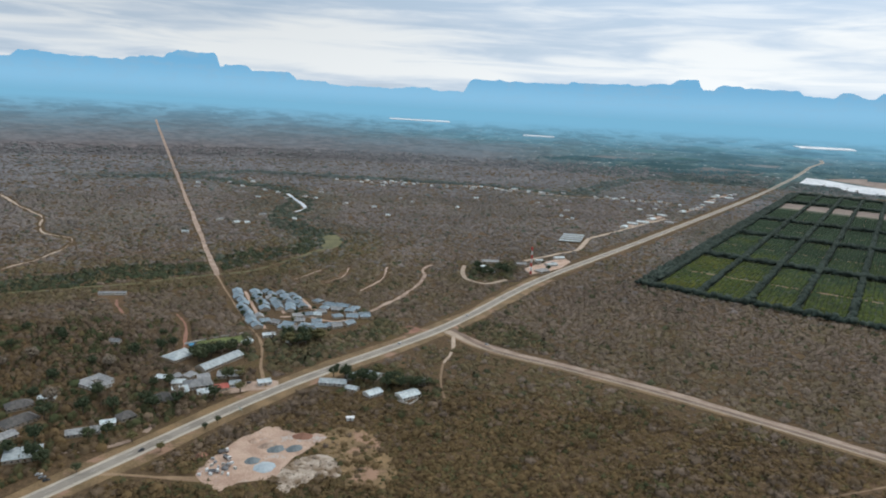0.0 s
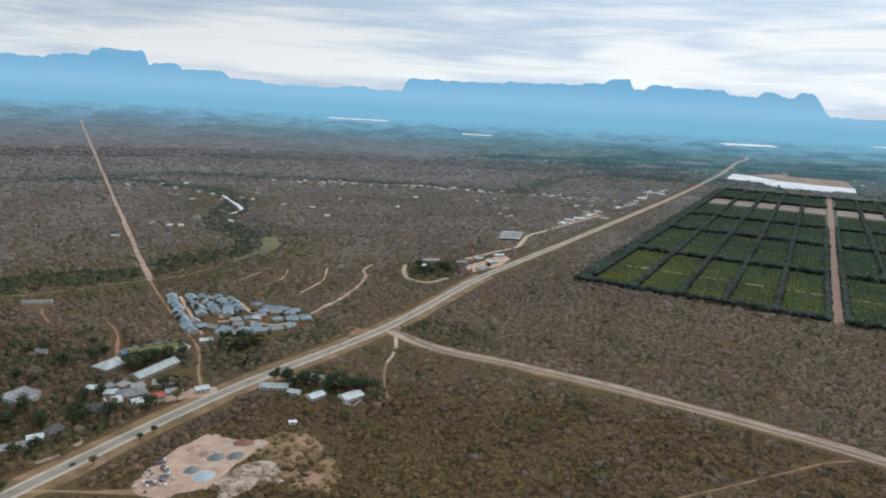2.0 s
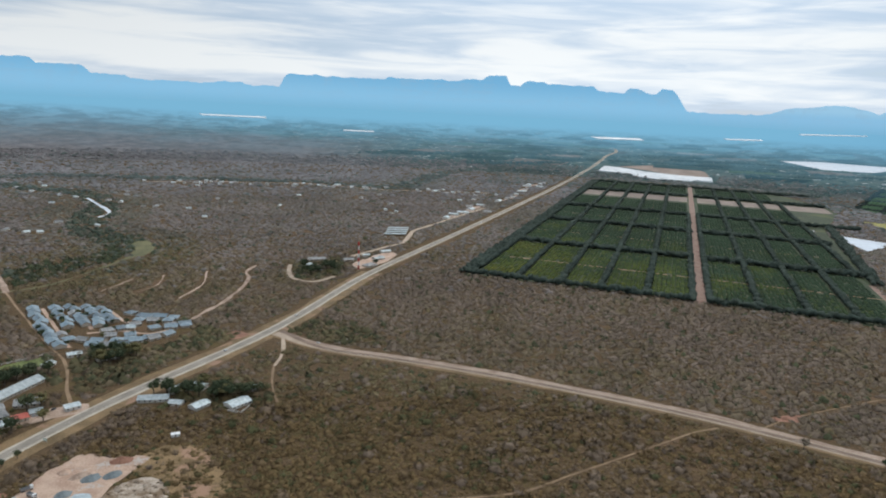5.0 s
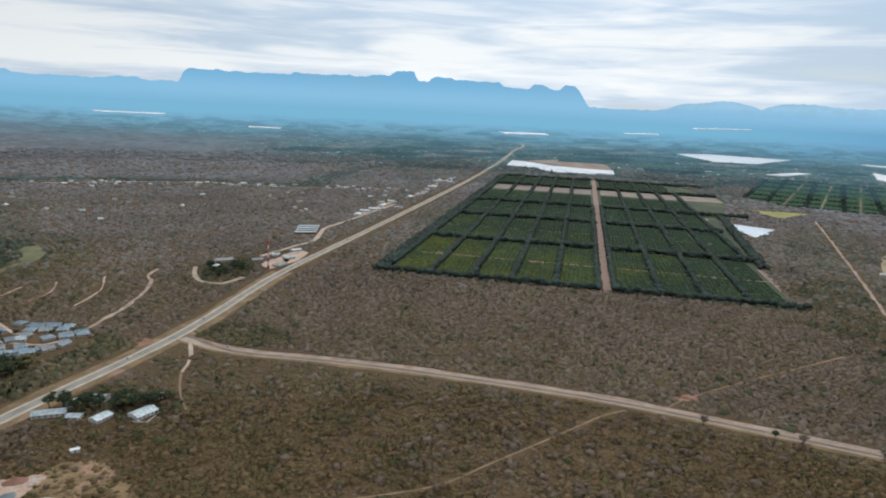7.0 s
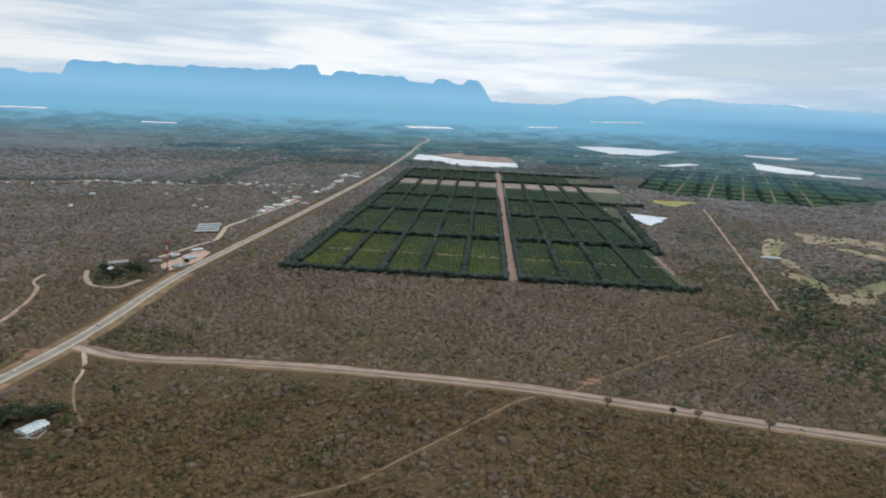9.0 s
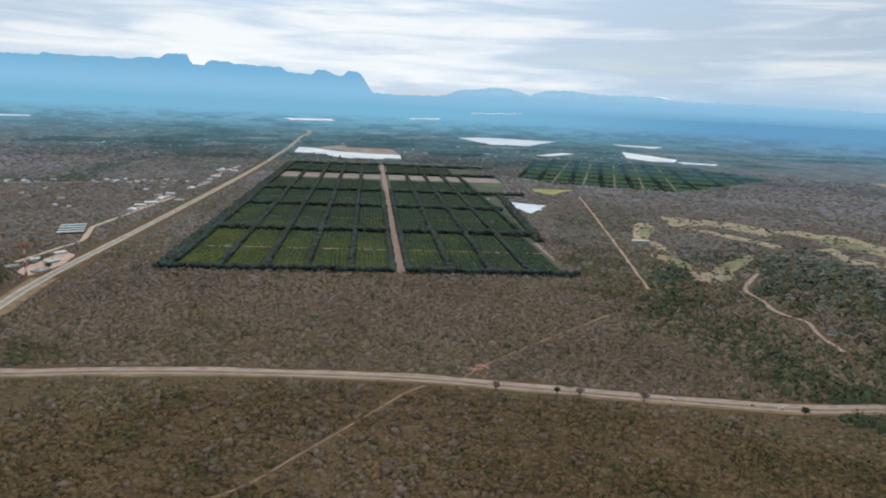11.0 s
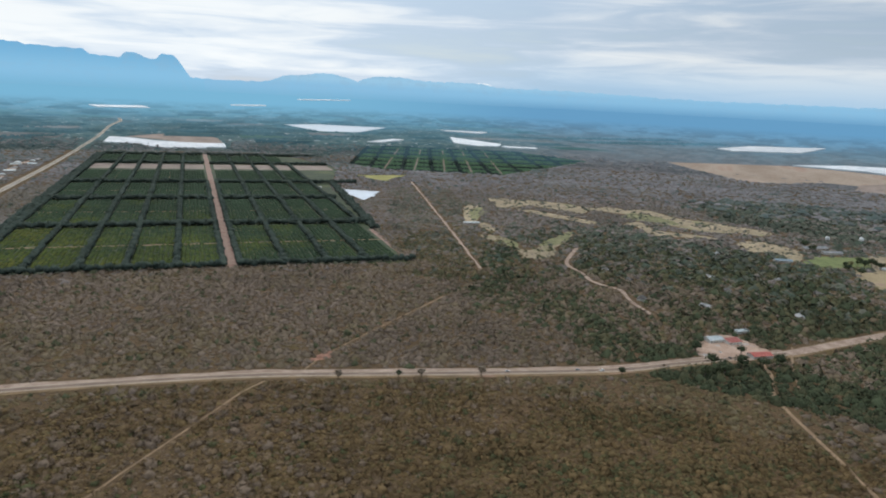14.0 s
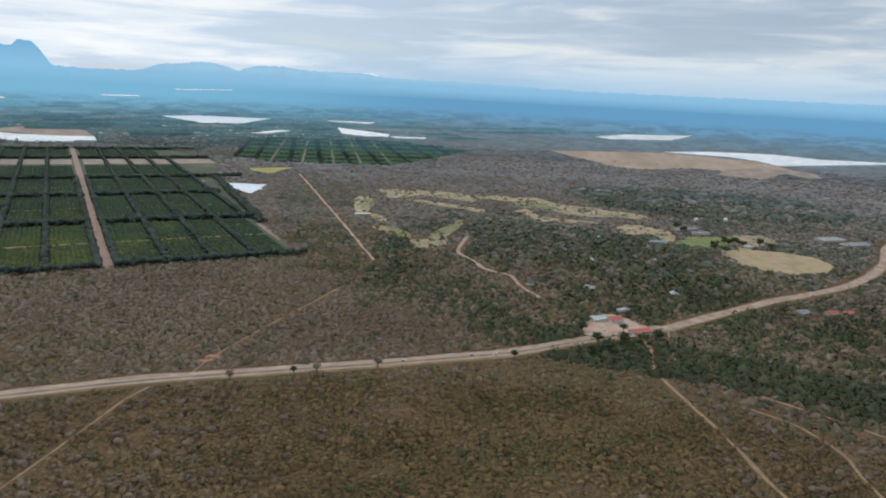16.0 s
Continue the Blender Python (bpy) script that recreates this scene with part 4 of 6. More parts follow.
def plants(name, p, size, tall, fresh, kinds, label, category, material="leaf"):
    """Many plants as one mesh: each takes one of the kinds of crown, with its own turn, size, freshness and tint."""
    if len(p) == 0:
        return None
    p, size = site(p), size * PLAN
    pick = rng.integers(0, len(kinds), len(p))
    turn = rng.uniform(0, 2 * math.pi, len(p))
    broad = np.array([noise.noise((x * 0.006, y * 0.006, 6.0)) + 0.7 * noise.noise((x * 0.025, y * 0.025, 3.0)) for x, y in p])
    tint = (0.5 + 0.55 * broad + rng.uniform(-0.38, 0.38, len(p))).clip(0, 1)
    vs, fs, fr, ti, sw, base = [], [], [], [], [], 0
    for k, (v, f, *lean) in enumerate(kinds):
        m = pick == k
        if not m.any():
            continue
        c, s = np.cos(turn[m])[:, None], np.sin(turn[m])[:, None]
        x = (v[None, :, 0] * c - v[None, :, 1] * s) * size[m, None] + p[m, 0, None]
        y = (v[None, :, 0] * s + v[None, :, 1] * c) * size[m, None] + p[m, 1, None]
        z = v[None, :, 2] * (size * tall)[m, None] + lie(p[m, 0], p[m, 1])[:, None]
        count = int(m.sum())
        vs.append(np.stack([x, y, z], -1).reshape(-1, 3))
        out = np.stack([0.6 * (v[None, :, 0] * c - v[None, :, 1] * s), 0.6 * (v[None, :, 0] * s + v[None, :, 1] * c), np.broadcast_to(v[None, :, 2] * 0.5 + 0.3, (count, len(v)))], -1).reshape(-1, 3)
        if lean:
            out = out + np.tile(lean[0], (count, 1))
        sw.append(out / np.linalg.norm(out, axis=1)[:, None])
        fs.append((f[None] + (np.arange(count) * len(v))[:, None, None]).reshape(-1, 3) + base)
        fr.append(np.repeat(fresh[m], len(v)))
        ti.append(np.repeat(tint[m], len(v)))
        base += count * len(v)
    v, f = np.vstack(vs).astype(np.float32), np.vstack(fs).astype(np.int32)
    me = bpy.data.meshes.new(name)
    me.vertices.add(len(v))
    me.vertices.foreach_set("co", v.ravel())
    me.loops.add(f.size)
    me.loops.foreach_set("vertex_index", f.ravel())
    me.polygons.add(len(f))
    me.polygons.foreach_set("loop_start", np.arange(0, f.size, 3, dtype=np.int32))
    me.update(calc_edges=True)
    for key, values in (("fresh", fr), ("tint", ti)):
        me.attributes.new(key, "FLOAT", "POINT").data.foreach_set("value", np.concatenate(values).astype(np.float32))
    me.attributes.new("swell", "FLOAT_VECTOR", "POINT").data.foreach_set("vector", np.vstack(sw).astype(np.float32).ravel())
    me.materials.append(M[material])
    return tagged(new(name, me), label, category, kind="stuff")


r7 = np.random.default_rng(11)
NEAR = [tuft(r7, 60, 0.14, 0.70, 2, 8, 1.1) for _ in range(20)]
LOW = [tuft(r7, 7, 0.24, 0.80, 1, 5) for _ in range(18)]
MIDDLE = [tuft(r7, 12, 0.20, 0.86, 1, 6, 1.1) for _ in range(18)]
GARDEN = [tuft(r7, 34, 0.15, 0.78, 2, 6, 1.2) for _ in range(16)]
HEDGE = [crown(r7, 1, 9, ICO_V, ICO_F) for _ in range(9)]
FAR = [tuft(r7, 3, 0.30, 0.9, 1) for _ in range(12)]
FARTHEST = [crown(r7, 1, 0, DOME_V, DOME_F) for _ in range(9)]
CITRUS = [crown(r7, 1, 2, DOME_V, DOME_F, 0.3, 1.05, 0.25) for _ in range(12)]

SOUTH_LAND = [(-130, 60), (-95, 180), (4, 345), (61, 300), (140, 246), (217, 176), (310, 88), (305, 20), (288, -30), (240, -100), (160, -160), (0, 0)]
GREEN_WOOD = [(318, 92), (330, 140), (390, 215), (440, 300), (560, 345), (660, 330), (700, 240), (735, 130), (850, 60), (1000, -120), (420, -260), (240, -130), (300, -10)]
DARK_WOOD = [(562, 278), (641, 280), (633, 221), (660, 150), (614, 89), (534, 51), (480, 26), (404, 50), (395, 98), (396, 116), (425, 141), (439, 171), (473, 209), (526, 244)]
GREEN_BANK = [(374, 252), (407, 236), (387, 190), (370, 150), (356, 116), (354, 87), (341, 74), (337, 53), (330, 25), (323, 1), (331, -22), (328, -80), (270, -60), (304, -11), (309, 11), (314, 36), (313, 62), (312, 89), (310, 118), (313, 159), (324, 194)]
DARK_SIDE = [(549, -65), (458, -23), (401, -9), (363, 16), (363, 44), (326, 30), (316, 0), (302, -45), (420, -260), (900, -120)]
GREEN_BELT = [(879, 271), (994, 240), (1050, 77), (993, -61), (865, -56), (763, 79), (782, 142), (786, 207)]
WEST_GARDENS = [(-260, 190), (-250, 330), (-130, 345), (-70, 280), (-118, 190), (-160, 130), (-220, 130)]
OLIVE = [[(-98, 330), (-60, 336), (-33, 366), (-14, 352), (-40, 316), (-70, 282), (-92, 300)], [(8, 350), (32, 334), (60, 326), (48, 368), (24, 374)], [(-52, 292), (-20, 300), (2, 282), (2, 262), (-20, 262), (-48, 268)], [(10, 520), (60, 530), (52, 470), (18, 462)]]
OPEN_ROUND_HOMES = []  # places kept free for buildings, filled below


def land(p):
    """Freshness, size factor and share of plants kept, by place."""
    slow = np.array([noise.noise((x * 0.008, y * 0.008, 2.0)) for x, y in p])
    quick = np.array([noise.noise((x * 0.035, y * 0.035, 9.0)) for x, y in p])
    fresh = 0.18 + 0.24 * slow + 0.16 * quick
    size, keep = np.ones(len(p)) + 0.2 * quick, np.full(len(p), 0.97)
    dice = rng.uniform(0, 1, len(p))
    m = inside(p, SOUTH_LAND)
    grey = rng.uniform(0, 1, len(p)) < 0.16 - 0.45 * slow
    fresh[m] = np.where(grey[m], 0.12, 0.44 + 0.12 * slow[m] + 0.18 * quick[m])
    size[m] *= np.where(grey[m], 0.95, 0.80)
    keep[m] = 0.84 + 0.4 * quick[m] + 0.25 * slow[m]
    stray = p + np.column_stack([26 * quick, 34 * slow]) + rng.normal(0, 7, p.shape)
    for shape, share, big, full in ((GREEN_WOOD, 0.38, 1.25, 0.8), (DARK_SIDE, 0.50, 1.4, 0.75), (GREEN_BELT, 0.80, 1.75, 0.6), (DARK_WOOD, 0.80, 1.7, 0.6), (GREEN_BANK, 0.62, 1.35, 0.8)):
        m = inside(stray, shape)
        fresh[m] = np.where(dice[m] < share + 0.6 * quick[m] + 0.5 * slow[m], rng.uniform(0.66, 0.98, int(m.sum())), 0.2)
        size[m], keep[m] = big + 0.4 * quick[m], full
    for shape in CLEARINGS:
        m = inside(p, shape)
        fresh[m], size[m] = np.where(dice[m] < 0.7, 0.8, 0.3), 0.85
    m = inside(p, WEST_GARDENS)
    fresh[m], keep[m], size[m] = np.where(dice[m] < 0.24 + 0.5 * quick[m], 0.84, 0.28 + 0.3 * slow[m]), 0.97, 1.0
    for shape in OLIVE:
        m = inside(p, shape)
        fresh[m], size[m] = np.where(dice[m] < 0.7, 0.68 + 0.25 * quick[m], 0.3), 1.2
    d = np.minimum(off_line(p, RIVER), off_line(p, RIVER_FAR))
    m = d < 17 + 9 * quick
    fresh[m], size[m], keep[m] = np.where(dice[m] < 0.8, 0.9, 0.45), 1.15, 1.0
    m = (d >= 20) & (d < 50)
    fresh[m] += 0.25
    m = off_line(p, [(318, 92), (322, 63), (330, 25), (331, -11), (328, -60)]) < 22
    fresh[m], size[m] = 0.9, 1.4
    far, az = np.hypot(p[:, 0], p[:, 1]), np.degrees(np.arctan2(p[:, 0], p[:, 1]))
    m = (far > 1150 + 150 * quick) & (az > 18) & (az < 62)
    fresh[m] += 0.45
    m = off_line(p, EAST_TRACK[1:]) < 45 + 20 * quick
    fresh[m] += 0.42 * (dice[m] < 0.7)
    return fresh, size, keep


def bare(p):
    """Places where no bush grows."""
    m = (off_line(p, MAIN_ROAD) < 11.0 + rng.normal(0, 0.7, len(p))) | (off_line(p, SIDE_ROAD) < 7.4 + rng.normal(0, 0.5, len(p))) | (off_line(p, NORTH_TRACK) < 3.5) | (off_line(p, RIVER_BED) < 2.6) | (off_line(p, STREAM) < 4)
    for line in [WEST_PATH, EAST_TRACK, CAMP_ROAD, VILLAGE_ROAD, RING, *DIRT, *RED_CUTS, [(-107, 196), (-100, 196), (-86, 196), (-73, 196), (-61, 197)]]:
        m |= off_line(p, line) < 3.6
    for line in [*ROADSIDE_EARTH, VILLAGE_STREET]:
        m |= off_line(p, line) < 5.0
    for line in [SOUTH_TRACK, *SOUTH_TRACKS, BUSH_PATH, BUSH_PATH_2, SPUR]:
        m |= off_line(p, line) < 1.6
    for shape in [YARD, RED_FLANK, BED_BEND, ESTATE, LAWN, PITCH, PASTURE, WHITE_POND, YELLOW_FIELD, BROWN_FIELD, ORCHARD, GROVE, LAKE, *NETS]:
        m |= inside(p, shape)
    for shape in CLEARINGS:
        m |= (inside(p, shape) | (off_line(p, [*shape, shape[0]], False) < 3.0)) & (rng.uniform(0, 1, len(p)) < 0.80)
    for shape in ([(-72, 262), (-64, 273), (-76, 278), (-92, 265), (-88, 258)], [(66, 491), (90, 514), (104, 544), (97, 551), (76, 527), (60, 503)], [(-49, 205), (-46, 211), (-40, 215), (-33, 213), (-30, 206), (-31, 200), (-38, 200), (-45, 190), (-50, 197)], [(340, 88), (354, 94), (372, 94), (386, 82), (374, 62), (354, 64), (343, 74)], [(700, 1420), (850, 1470), (1010, 1490), (900, 1220), (800, 1110)]):
        m |= inside(p, shape)
    m |= inside(p, TAN_GRASS) & (rng.uniform(0, 1, len(p)) < 0.66)
    for x, y, r in OPEN_ROUND_HOMES:
        m |= np.hypot(p[:, 0] - x, p[:, 1] - y) < r
    return m


def ring_of(r0, r1, a0, a1, each):
    n = int(math.pi * (r1 * r1 - r0 * r0) * (a1 - a0) / 360 / each)
    r, a = np.sqrt(rng.uniform(r0 * r0, r1 * r1, n)), np.radians(rng.uniform(a0, a1, n))
    return np.column_stack([r * np.sin(a), r * np.cos(a)])


def grow_bush():
    for name, r0, r1, each, size0, low, kinds, a0, a1, label, leaf in (
        ("near_bush", 165, 285, 7.4, 1.75, 0.62, NEAR, -44, 107, "broad grey-brown dry-season thorn bush", "leaf"),
        ("low_bush", 165, 290, 1.9, 1.2, 0.50, LOW, -44, 107, "low olive and brown scrub between the bushes", "leaf"),
        ("middle_bush", 270, 660, 5.2, 1.72, 0.52, MIDDLE, -38, 101, "dense grey-brown bush across the plain", "mid_leaf"),
        # the two far rings take leaf colours paled for haze
        ("far_bush", 440, 1150, 9.6, 2.15, 0.38, FAR, -36, 99, "far grey-brown bush of the plain", "dun_haze_leaf"),
        ("far_bush", 850, 1650, 23.0, 3.0, 0.28, FARTHEST, -36, 99, "far low bush of the plain", "grey_haze_leaf"),
        ("garden_bush", 125, 420, 3.9, 1.45, 0.8, GARDEN, -60, -10, "rounded grey-brown and dark green garden bush", "leaf"),
        ("outer_bush", 40, 165, 14.0, 1.4, 0.8, FAR, -44, 107, "scattered grey-brown bush", "leaf"),
        ("outer_bush", 60, 700, 130.0, 1.5, 0.9, FAR, 107, 316, "scattered grey-brown bush", "leaf"),
    ):
        p = ring_of(r0, r1, a0, a1, each)
        far = np.hypot(p[:, 0], p[:, 1])
        thin = np.clip((1650 - far) / 500, 0, 1)
        if r0 == 270:
            thin = np.clip((660 - far) / 220, 0, 1)
        if name in ("near_bush", "low_bush"):
            thin = np.clip((r1 - far) / 25, 0, 1)
        if r0 == 440:
            thin = np.clip((far - 440) / 220, 0, 1) * np.clip((1150 - far) / 300, 0, 1)
        if r0 == 850:
            thin = thin * np.clip((far - 850) / 300, 0, 1)
        p = p[rng.uniform(0, 1, len(p)) < thin]
        p = p[inside(p, WEST_GARDENS) == (name == "garden_bush")]
        p = p[~bare(p)]
        fresh, size, keep = land(p)
        m = rng.uniform(0, 1, len(p)) < keep
        p, fresh, size = p[m], fresh[m], size[m]
        if name == "low_bush":
            fresh = fresh + 0.16
        size = size * size0 * rng.lognormal(-0.03, 0.34, len(p)).clip(0.45, 1.9)
        fresh = fresh + rng.normal(0, 0.08, len(p))
        fresh = np.where(rng.uniform(0, 1, len(p)) < (0.05 if r0 < 440 else 0.04), 0.82, fresh)
        plants(name, p, size, low * rng.uniform(0.75, 1.15, len(p)) * np.where(fresh > 0.7, 1.25, 1.0), fresh.clip(0, 1), kinds, label, "bush", leaf)


def hedge_points(a, b, gap, wander):
    n = max(2, int(np.hypot(*(b - a)) / gap))
    t = np.linspace(0, 1, n)[:, None]
    return a + (b - a) * t + rng.normal(0, wander, (n, 2))


def grow_orchard():
    """Citrus rows in blocks between tall dark windbreaks."""
    us, vs = (0, 33, 64, 93, 124, 154), (0, 150, 300, 435, 572, 660, 800)
    us2 = (165, 196, 226, 255, 283)
    rows = []
    for columns in (us, us2):
        for u0, u1 in zip(columns[:-1], columns[1:]):
            for v0, v1 in zip(vs[:-1], vs[1:]):
                if v0 == 572:
                    continue
                for u in np.arange(u0 + 4, u1 - 2.5, 3.3):
                    v = np.arange(v0 + 6, v1 - 5, 2.6)
                    rows.append(np.column_stack([np.full(len(v), u), v]))
    uv = np.vstack(rows)
    uv += rng.normal(0, 0.35, uv.shape)
    p = ORCHARD_AT + uv[:, :1] * ORCHARD_U + uv[:, 1:] * ORCHARD_V
    gap = (np.abs(uv[:, 1] - 76) < 2.6) | (np.abs(uv[:, 1] - 226) < 2.2) | (np.abs(uv[:, 1] - 368) < 2.2)
    p = p[~gap & (rng.uniform(0, 1, len(p)) < 0.93)]
    blocks = np.array([noise.noise((x * 0.02, y * 0.02, 4.0)) for x, y in p])
    # olive front blocks; the cooler green painted farther back also stands in for haze
    plants("orchard_rows", p, rng.uniform(1.6, 2.1, len(p)), np.full(len(p), 0.42), (0.34 + 0.0022 * np.hypot(p[:, 0] - ORCHARD_AT[0], p[:, 1] - ORCHARD_AT[1]) + 0.4 * blocks + 0.1 * rng.normal(size=len(p))).clip(0.2, 1), CITRUS, "rows of low green citrus trees", "orchard", "citrus")
    along, across = [], []
    for u in us + us2:
        for v0, v1 in zip(vs[:-1], vs[1:]):
            if not (u in (154, 165) and v0 > 300) and not (u == 283 and v0 < 140):
                along.append(hedge_points(orchard(u, v0), orchard(u, v1 if u < 280 else min(v1, 420 + 40 * (v1 > 430))), 1.5, 0.6))
    for v in (0, 150, 300, 435, 660, 800):
        for off in ((0, 3) if v else (0,)):
            across.append(hedge_points(orchard(0, v + off), orchard(154, v + off), 1.7, 0.6))
            across.append(hedge_points(orchard(165, v + off), orchard(290 if v < 435 else 345, v + off), 1.7, 0.6))
    for off in (4, 8):
        along.append(hedge_points(orchard(285 + off, 122), orchard(306 + off, 430), 2.2, 1.2))
        along.append(hedge_points(orchard(-off, 0), orchard(-off, 800), 2.6, 0.8))
    for lines, small, big, low, high in ((along, 1.9, 2.8, 0.75, 1.0), (across, 2.1, 3.0, 0.9, 1.15)):
        p = np.vstack(lines)
        plants("windbreak", p, rng.uniform(small, big, len(p)), rng.uniform(low, high, len(p)), rng.uniform(0.7, 1.0, len(p)), HEDGE, "dark green windbreak trees round orchard blocks", "windbreak", "dark_leaf")
    # the farther orchard
    rows, breaks = [], []
    for u in np.arange(-55, 400, 6.5):
        v = np.arange(5, 510, 4.5)
        rows.append(np.column_stack([np.full(len(v), u), v]))
    uv = np.vstack(rows) + rng.normal(0, 0.4, (sum(map(len, rows)), 2))
    p = GROVE_AT + uv[:, :1] * GROVE_U + uv[:, 1:] * GROVE_V
    lanes = np.min([np.abs(uv[:, 0] - u - 5) for u in (5, 55, 105, 150, 200)], axis=0) < 6.5
    p = p[inside(p, GROVE) & ~lanes]
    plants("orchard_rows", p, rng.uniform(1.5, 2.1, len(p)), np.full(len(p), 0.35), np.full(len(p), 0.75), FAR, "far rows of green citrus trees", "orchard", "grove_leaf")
    for u in (-55, -20, 35, 85, 132, 180, 235, 290, 340):
        breaks.append(hedge_points(grove(u, 0), grove(u, 500), 3.0, 0.6))
    for v in (0, 60, 130, 210, 300, 400, 495):
        breaks.append(hedge_points(grove(-55, v), grove(400, v), 3.0, 0.8))
    p = np.vstack(breaks)
    rel = (p - GROVE_AT) @ np.stack([GROVE_U, GROVE_V], 1)
    lane = np.min([np.abs(rel[:, 0] - u - 10 * rel[:, 1] / 430) for u in (5, 55, 105, 150, 200)], axis=0) < 4.0
    p = p[inside(p, GROVE) & ~lane]
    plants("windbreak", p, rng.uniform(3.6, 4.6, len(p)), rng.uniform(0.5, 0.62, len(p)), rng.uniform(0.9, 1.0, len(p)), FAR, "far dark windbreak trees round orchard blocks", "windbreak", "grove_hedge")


def grow_far_woods():
    """Dark plantations and tree belts on the plain beyond the orchards."""
    p = []
    for a, b, w in (((2065, 930), (2570, 700), 60), ((2223, 1090), (2600, 850), 50), ((700, 1700), (1500, 1560), 50), ((1000, 1850), (1900, 2100), 60), ((250, 1700), (900, 1900), 60), ((1050, 1500), (1420, 1330), 25),
                    ((420, 1450), (700, 1560), 40), ((1300, 1750), (1450, 1600), 40), ((560, 1330), (420, 1290), 18), ((880, 960), (1090, 1060), 25), ((1050, 1350), (1250, 1290), 30)):
        a, b = np.array(a, float), np.array(b, float)
        n = int(np.hypot(*(b - a)) * w / 70)
        p.append(a + (b - a) * rng.uniform(0, 1, (n, 1)) + rng.normal(0, w / 3, (n, 2)))
    p = np.vstack(p)
    p = p[~bare(p)]
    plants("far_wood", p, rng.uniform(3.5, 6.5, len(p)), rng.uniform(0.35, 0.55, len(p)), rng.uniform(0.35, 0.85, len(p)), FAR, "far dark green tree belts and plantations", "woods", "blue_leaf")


M["tree_leaf"] = leaf_matter("garden_tree_leaf", (0.25, 0.20, 0.155), (0.17, 0.145, 0.065), (0.058, 0.074, 0.040), False)
M["mid_leaf"] = leaf_matter("plain_bush_leaf", (0.218, 0.166, 0.127), (0.172, 0.134, 0.070), (0.066, 0.082, 0.044))
# haze painted into the far bush: paler, cooler copies of the leaf colour
M["grey_haze_leaf"] = leaf_matter("grey_hazed_bush_leaf", (0.222, 0.210, 0.210), (0.180, 0.176, 0.165), (0.088, 0.116, 0.106))
M["dun_haze_leaf"] = leaf_matter("dun_hazed_bush_leaf", (0.228, 0.194, 0.174), (0.182, 0.162, 0.126), (0.078, 0.100, 0.072))
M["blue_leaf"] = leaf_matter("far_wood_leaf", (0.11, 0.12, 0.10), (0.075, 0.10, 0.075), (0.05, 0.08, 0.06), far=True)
# citrus of the farther orchard: lighter, bluer leaf colour that paints haze
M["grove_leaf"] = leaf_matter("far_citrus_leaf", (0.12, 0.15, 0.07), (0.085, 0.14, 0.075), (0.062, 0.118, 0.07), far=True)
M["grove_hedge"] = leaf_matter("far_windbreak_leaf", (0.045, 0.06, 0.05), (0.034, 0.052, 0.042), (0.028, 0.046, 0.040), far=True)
M["citrus"] = leaf_matter("citrus_leaf", (0.145, 0.138, 0.028), (0.076, 0.100, 0.026), (0.038, 0.066, 0.036))
M["dark_leaf"] = leaf_matter("windbreak_leaf", (0.085, 0.096, 0.066), (0.066, 0.082, 0.060), (0.054, 0.074, 0.060))

# ---- buildings ----


def gable(length, width, eave, rise, over=0.5, thick=0.16):
    """A ridge roof with thickness and overhang, the ridge along x."""
    bm = bmesh.new()
    l, w = length / 2 + over, width / 2 + over
    drop = rise * over / (width / 2)
    for s in (-1, 1):
        a = [(-l, 0, eave + rise), (l, 0, eave + rise), (l, s * w, eave - drop), (-l, s * w, eave - drop)]
        top = [bm.verts.new((x, y, z + thick)) for x, y, z in a]
        low = [bm.verts.new(p) for p in a]
        bm.faces.new(top)
        bm.faces.new(low[::-1])
        for i in range(4):
            bm.faces.new((top[i], low[i], low[(i + 1) % 4], top[(i + 1) % 4]))
    rod(bm, (-l, 0, eave + rise + thick), (l, 0, eave + rise + thick), 0.12, sides=5)
    bmesh.ops.recalc_face_normals(bm, faces=bm.faces[:])
    return bm


def hip(length, width, eave, rise, over=0.5, thick=0.14):
    bm = bmesh.new()
    l, w, k = length / 2 + over, width / 2 + over, max(length - width, 0.6) / 2
    low = [bm.verts.new(p) for p in ((-l, -w, eave - 0.2), (l, -w, eave - 0.2), (l, w, eave - 0.2), (-l, w, eave - 0.2))]
    rim = [bm.verts.new((v.co.x, v.co.y, v.co.z + thick)) for v in low]
    a, b = bm.verts.new((-k, 0, eave + rise)), bm.verts.new((k, 0, eave + rise))
    bm.faces.new(low[::-1])
    for i in range(4):
        bm.faces.new((low[i], low[(i + 1) % 4], rim[(i + 1) % 4], rim[i]))
    for f in ((rim[0], rim[1], b, a), (rim[1], rim[2], b), (rim[2], rim[3], a, b), (rim[3], rim[0], a)):
        bm.faces.new(f)
    bmesh.ops.recalc_face_normals(bm, faces=bm.faces[:])
    return bm


def lean_to(length, width, eave, rise, over=0.4, thick=0.14):
    bm = bmesh.new()
    l, w = length / 2 + over, width / 2 + over
    a = [(-l, -w, eave), (l, -w, eave), (l, w, eave + rise), (-l, w, eave + rise)]
    top, low = [bm.verts.new((x, y, z + thick)) for x, y, z in a], [bm.verts.new(p) for p in a]
    bm.faces.new(top)
    bm.faces.new(low[::-1])
    for i in range(4):
        bm.faces.new((top[i], low[i], low[(i + 1) % 4], top[(i + 1) % 4]))
    bmesh.ops.recalc_face_normals(bm, faces=bm.faces[:])
    return bm


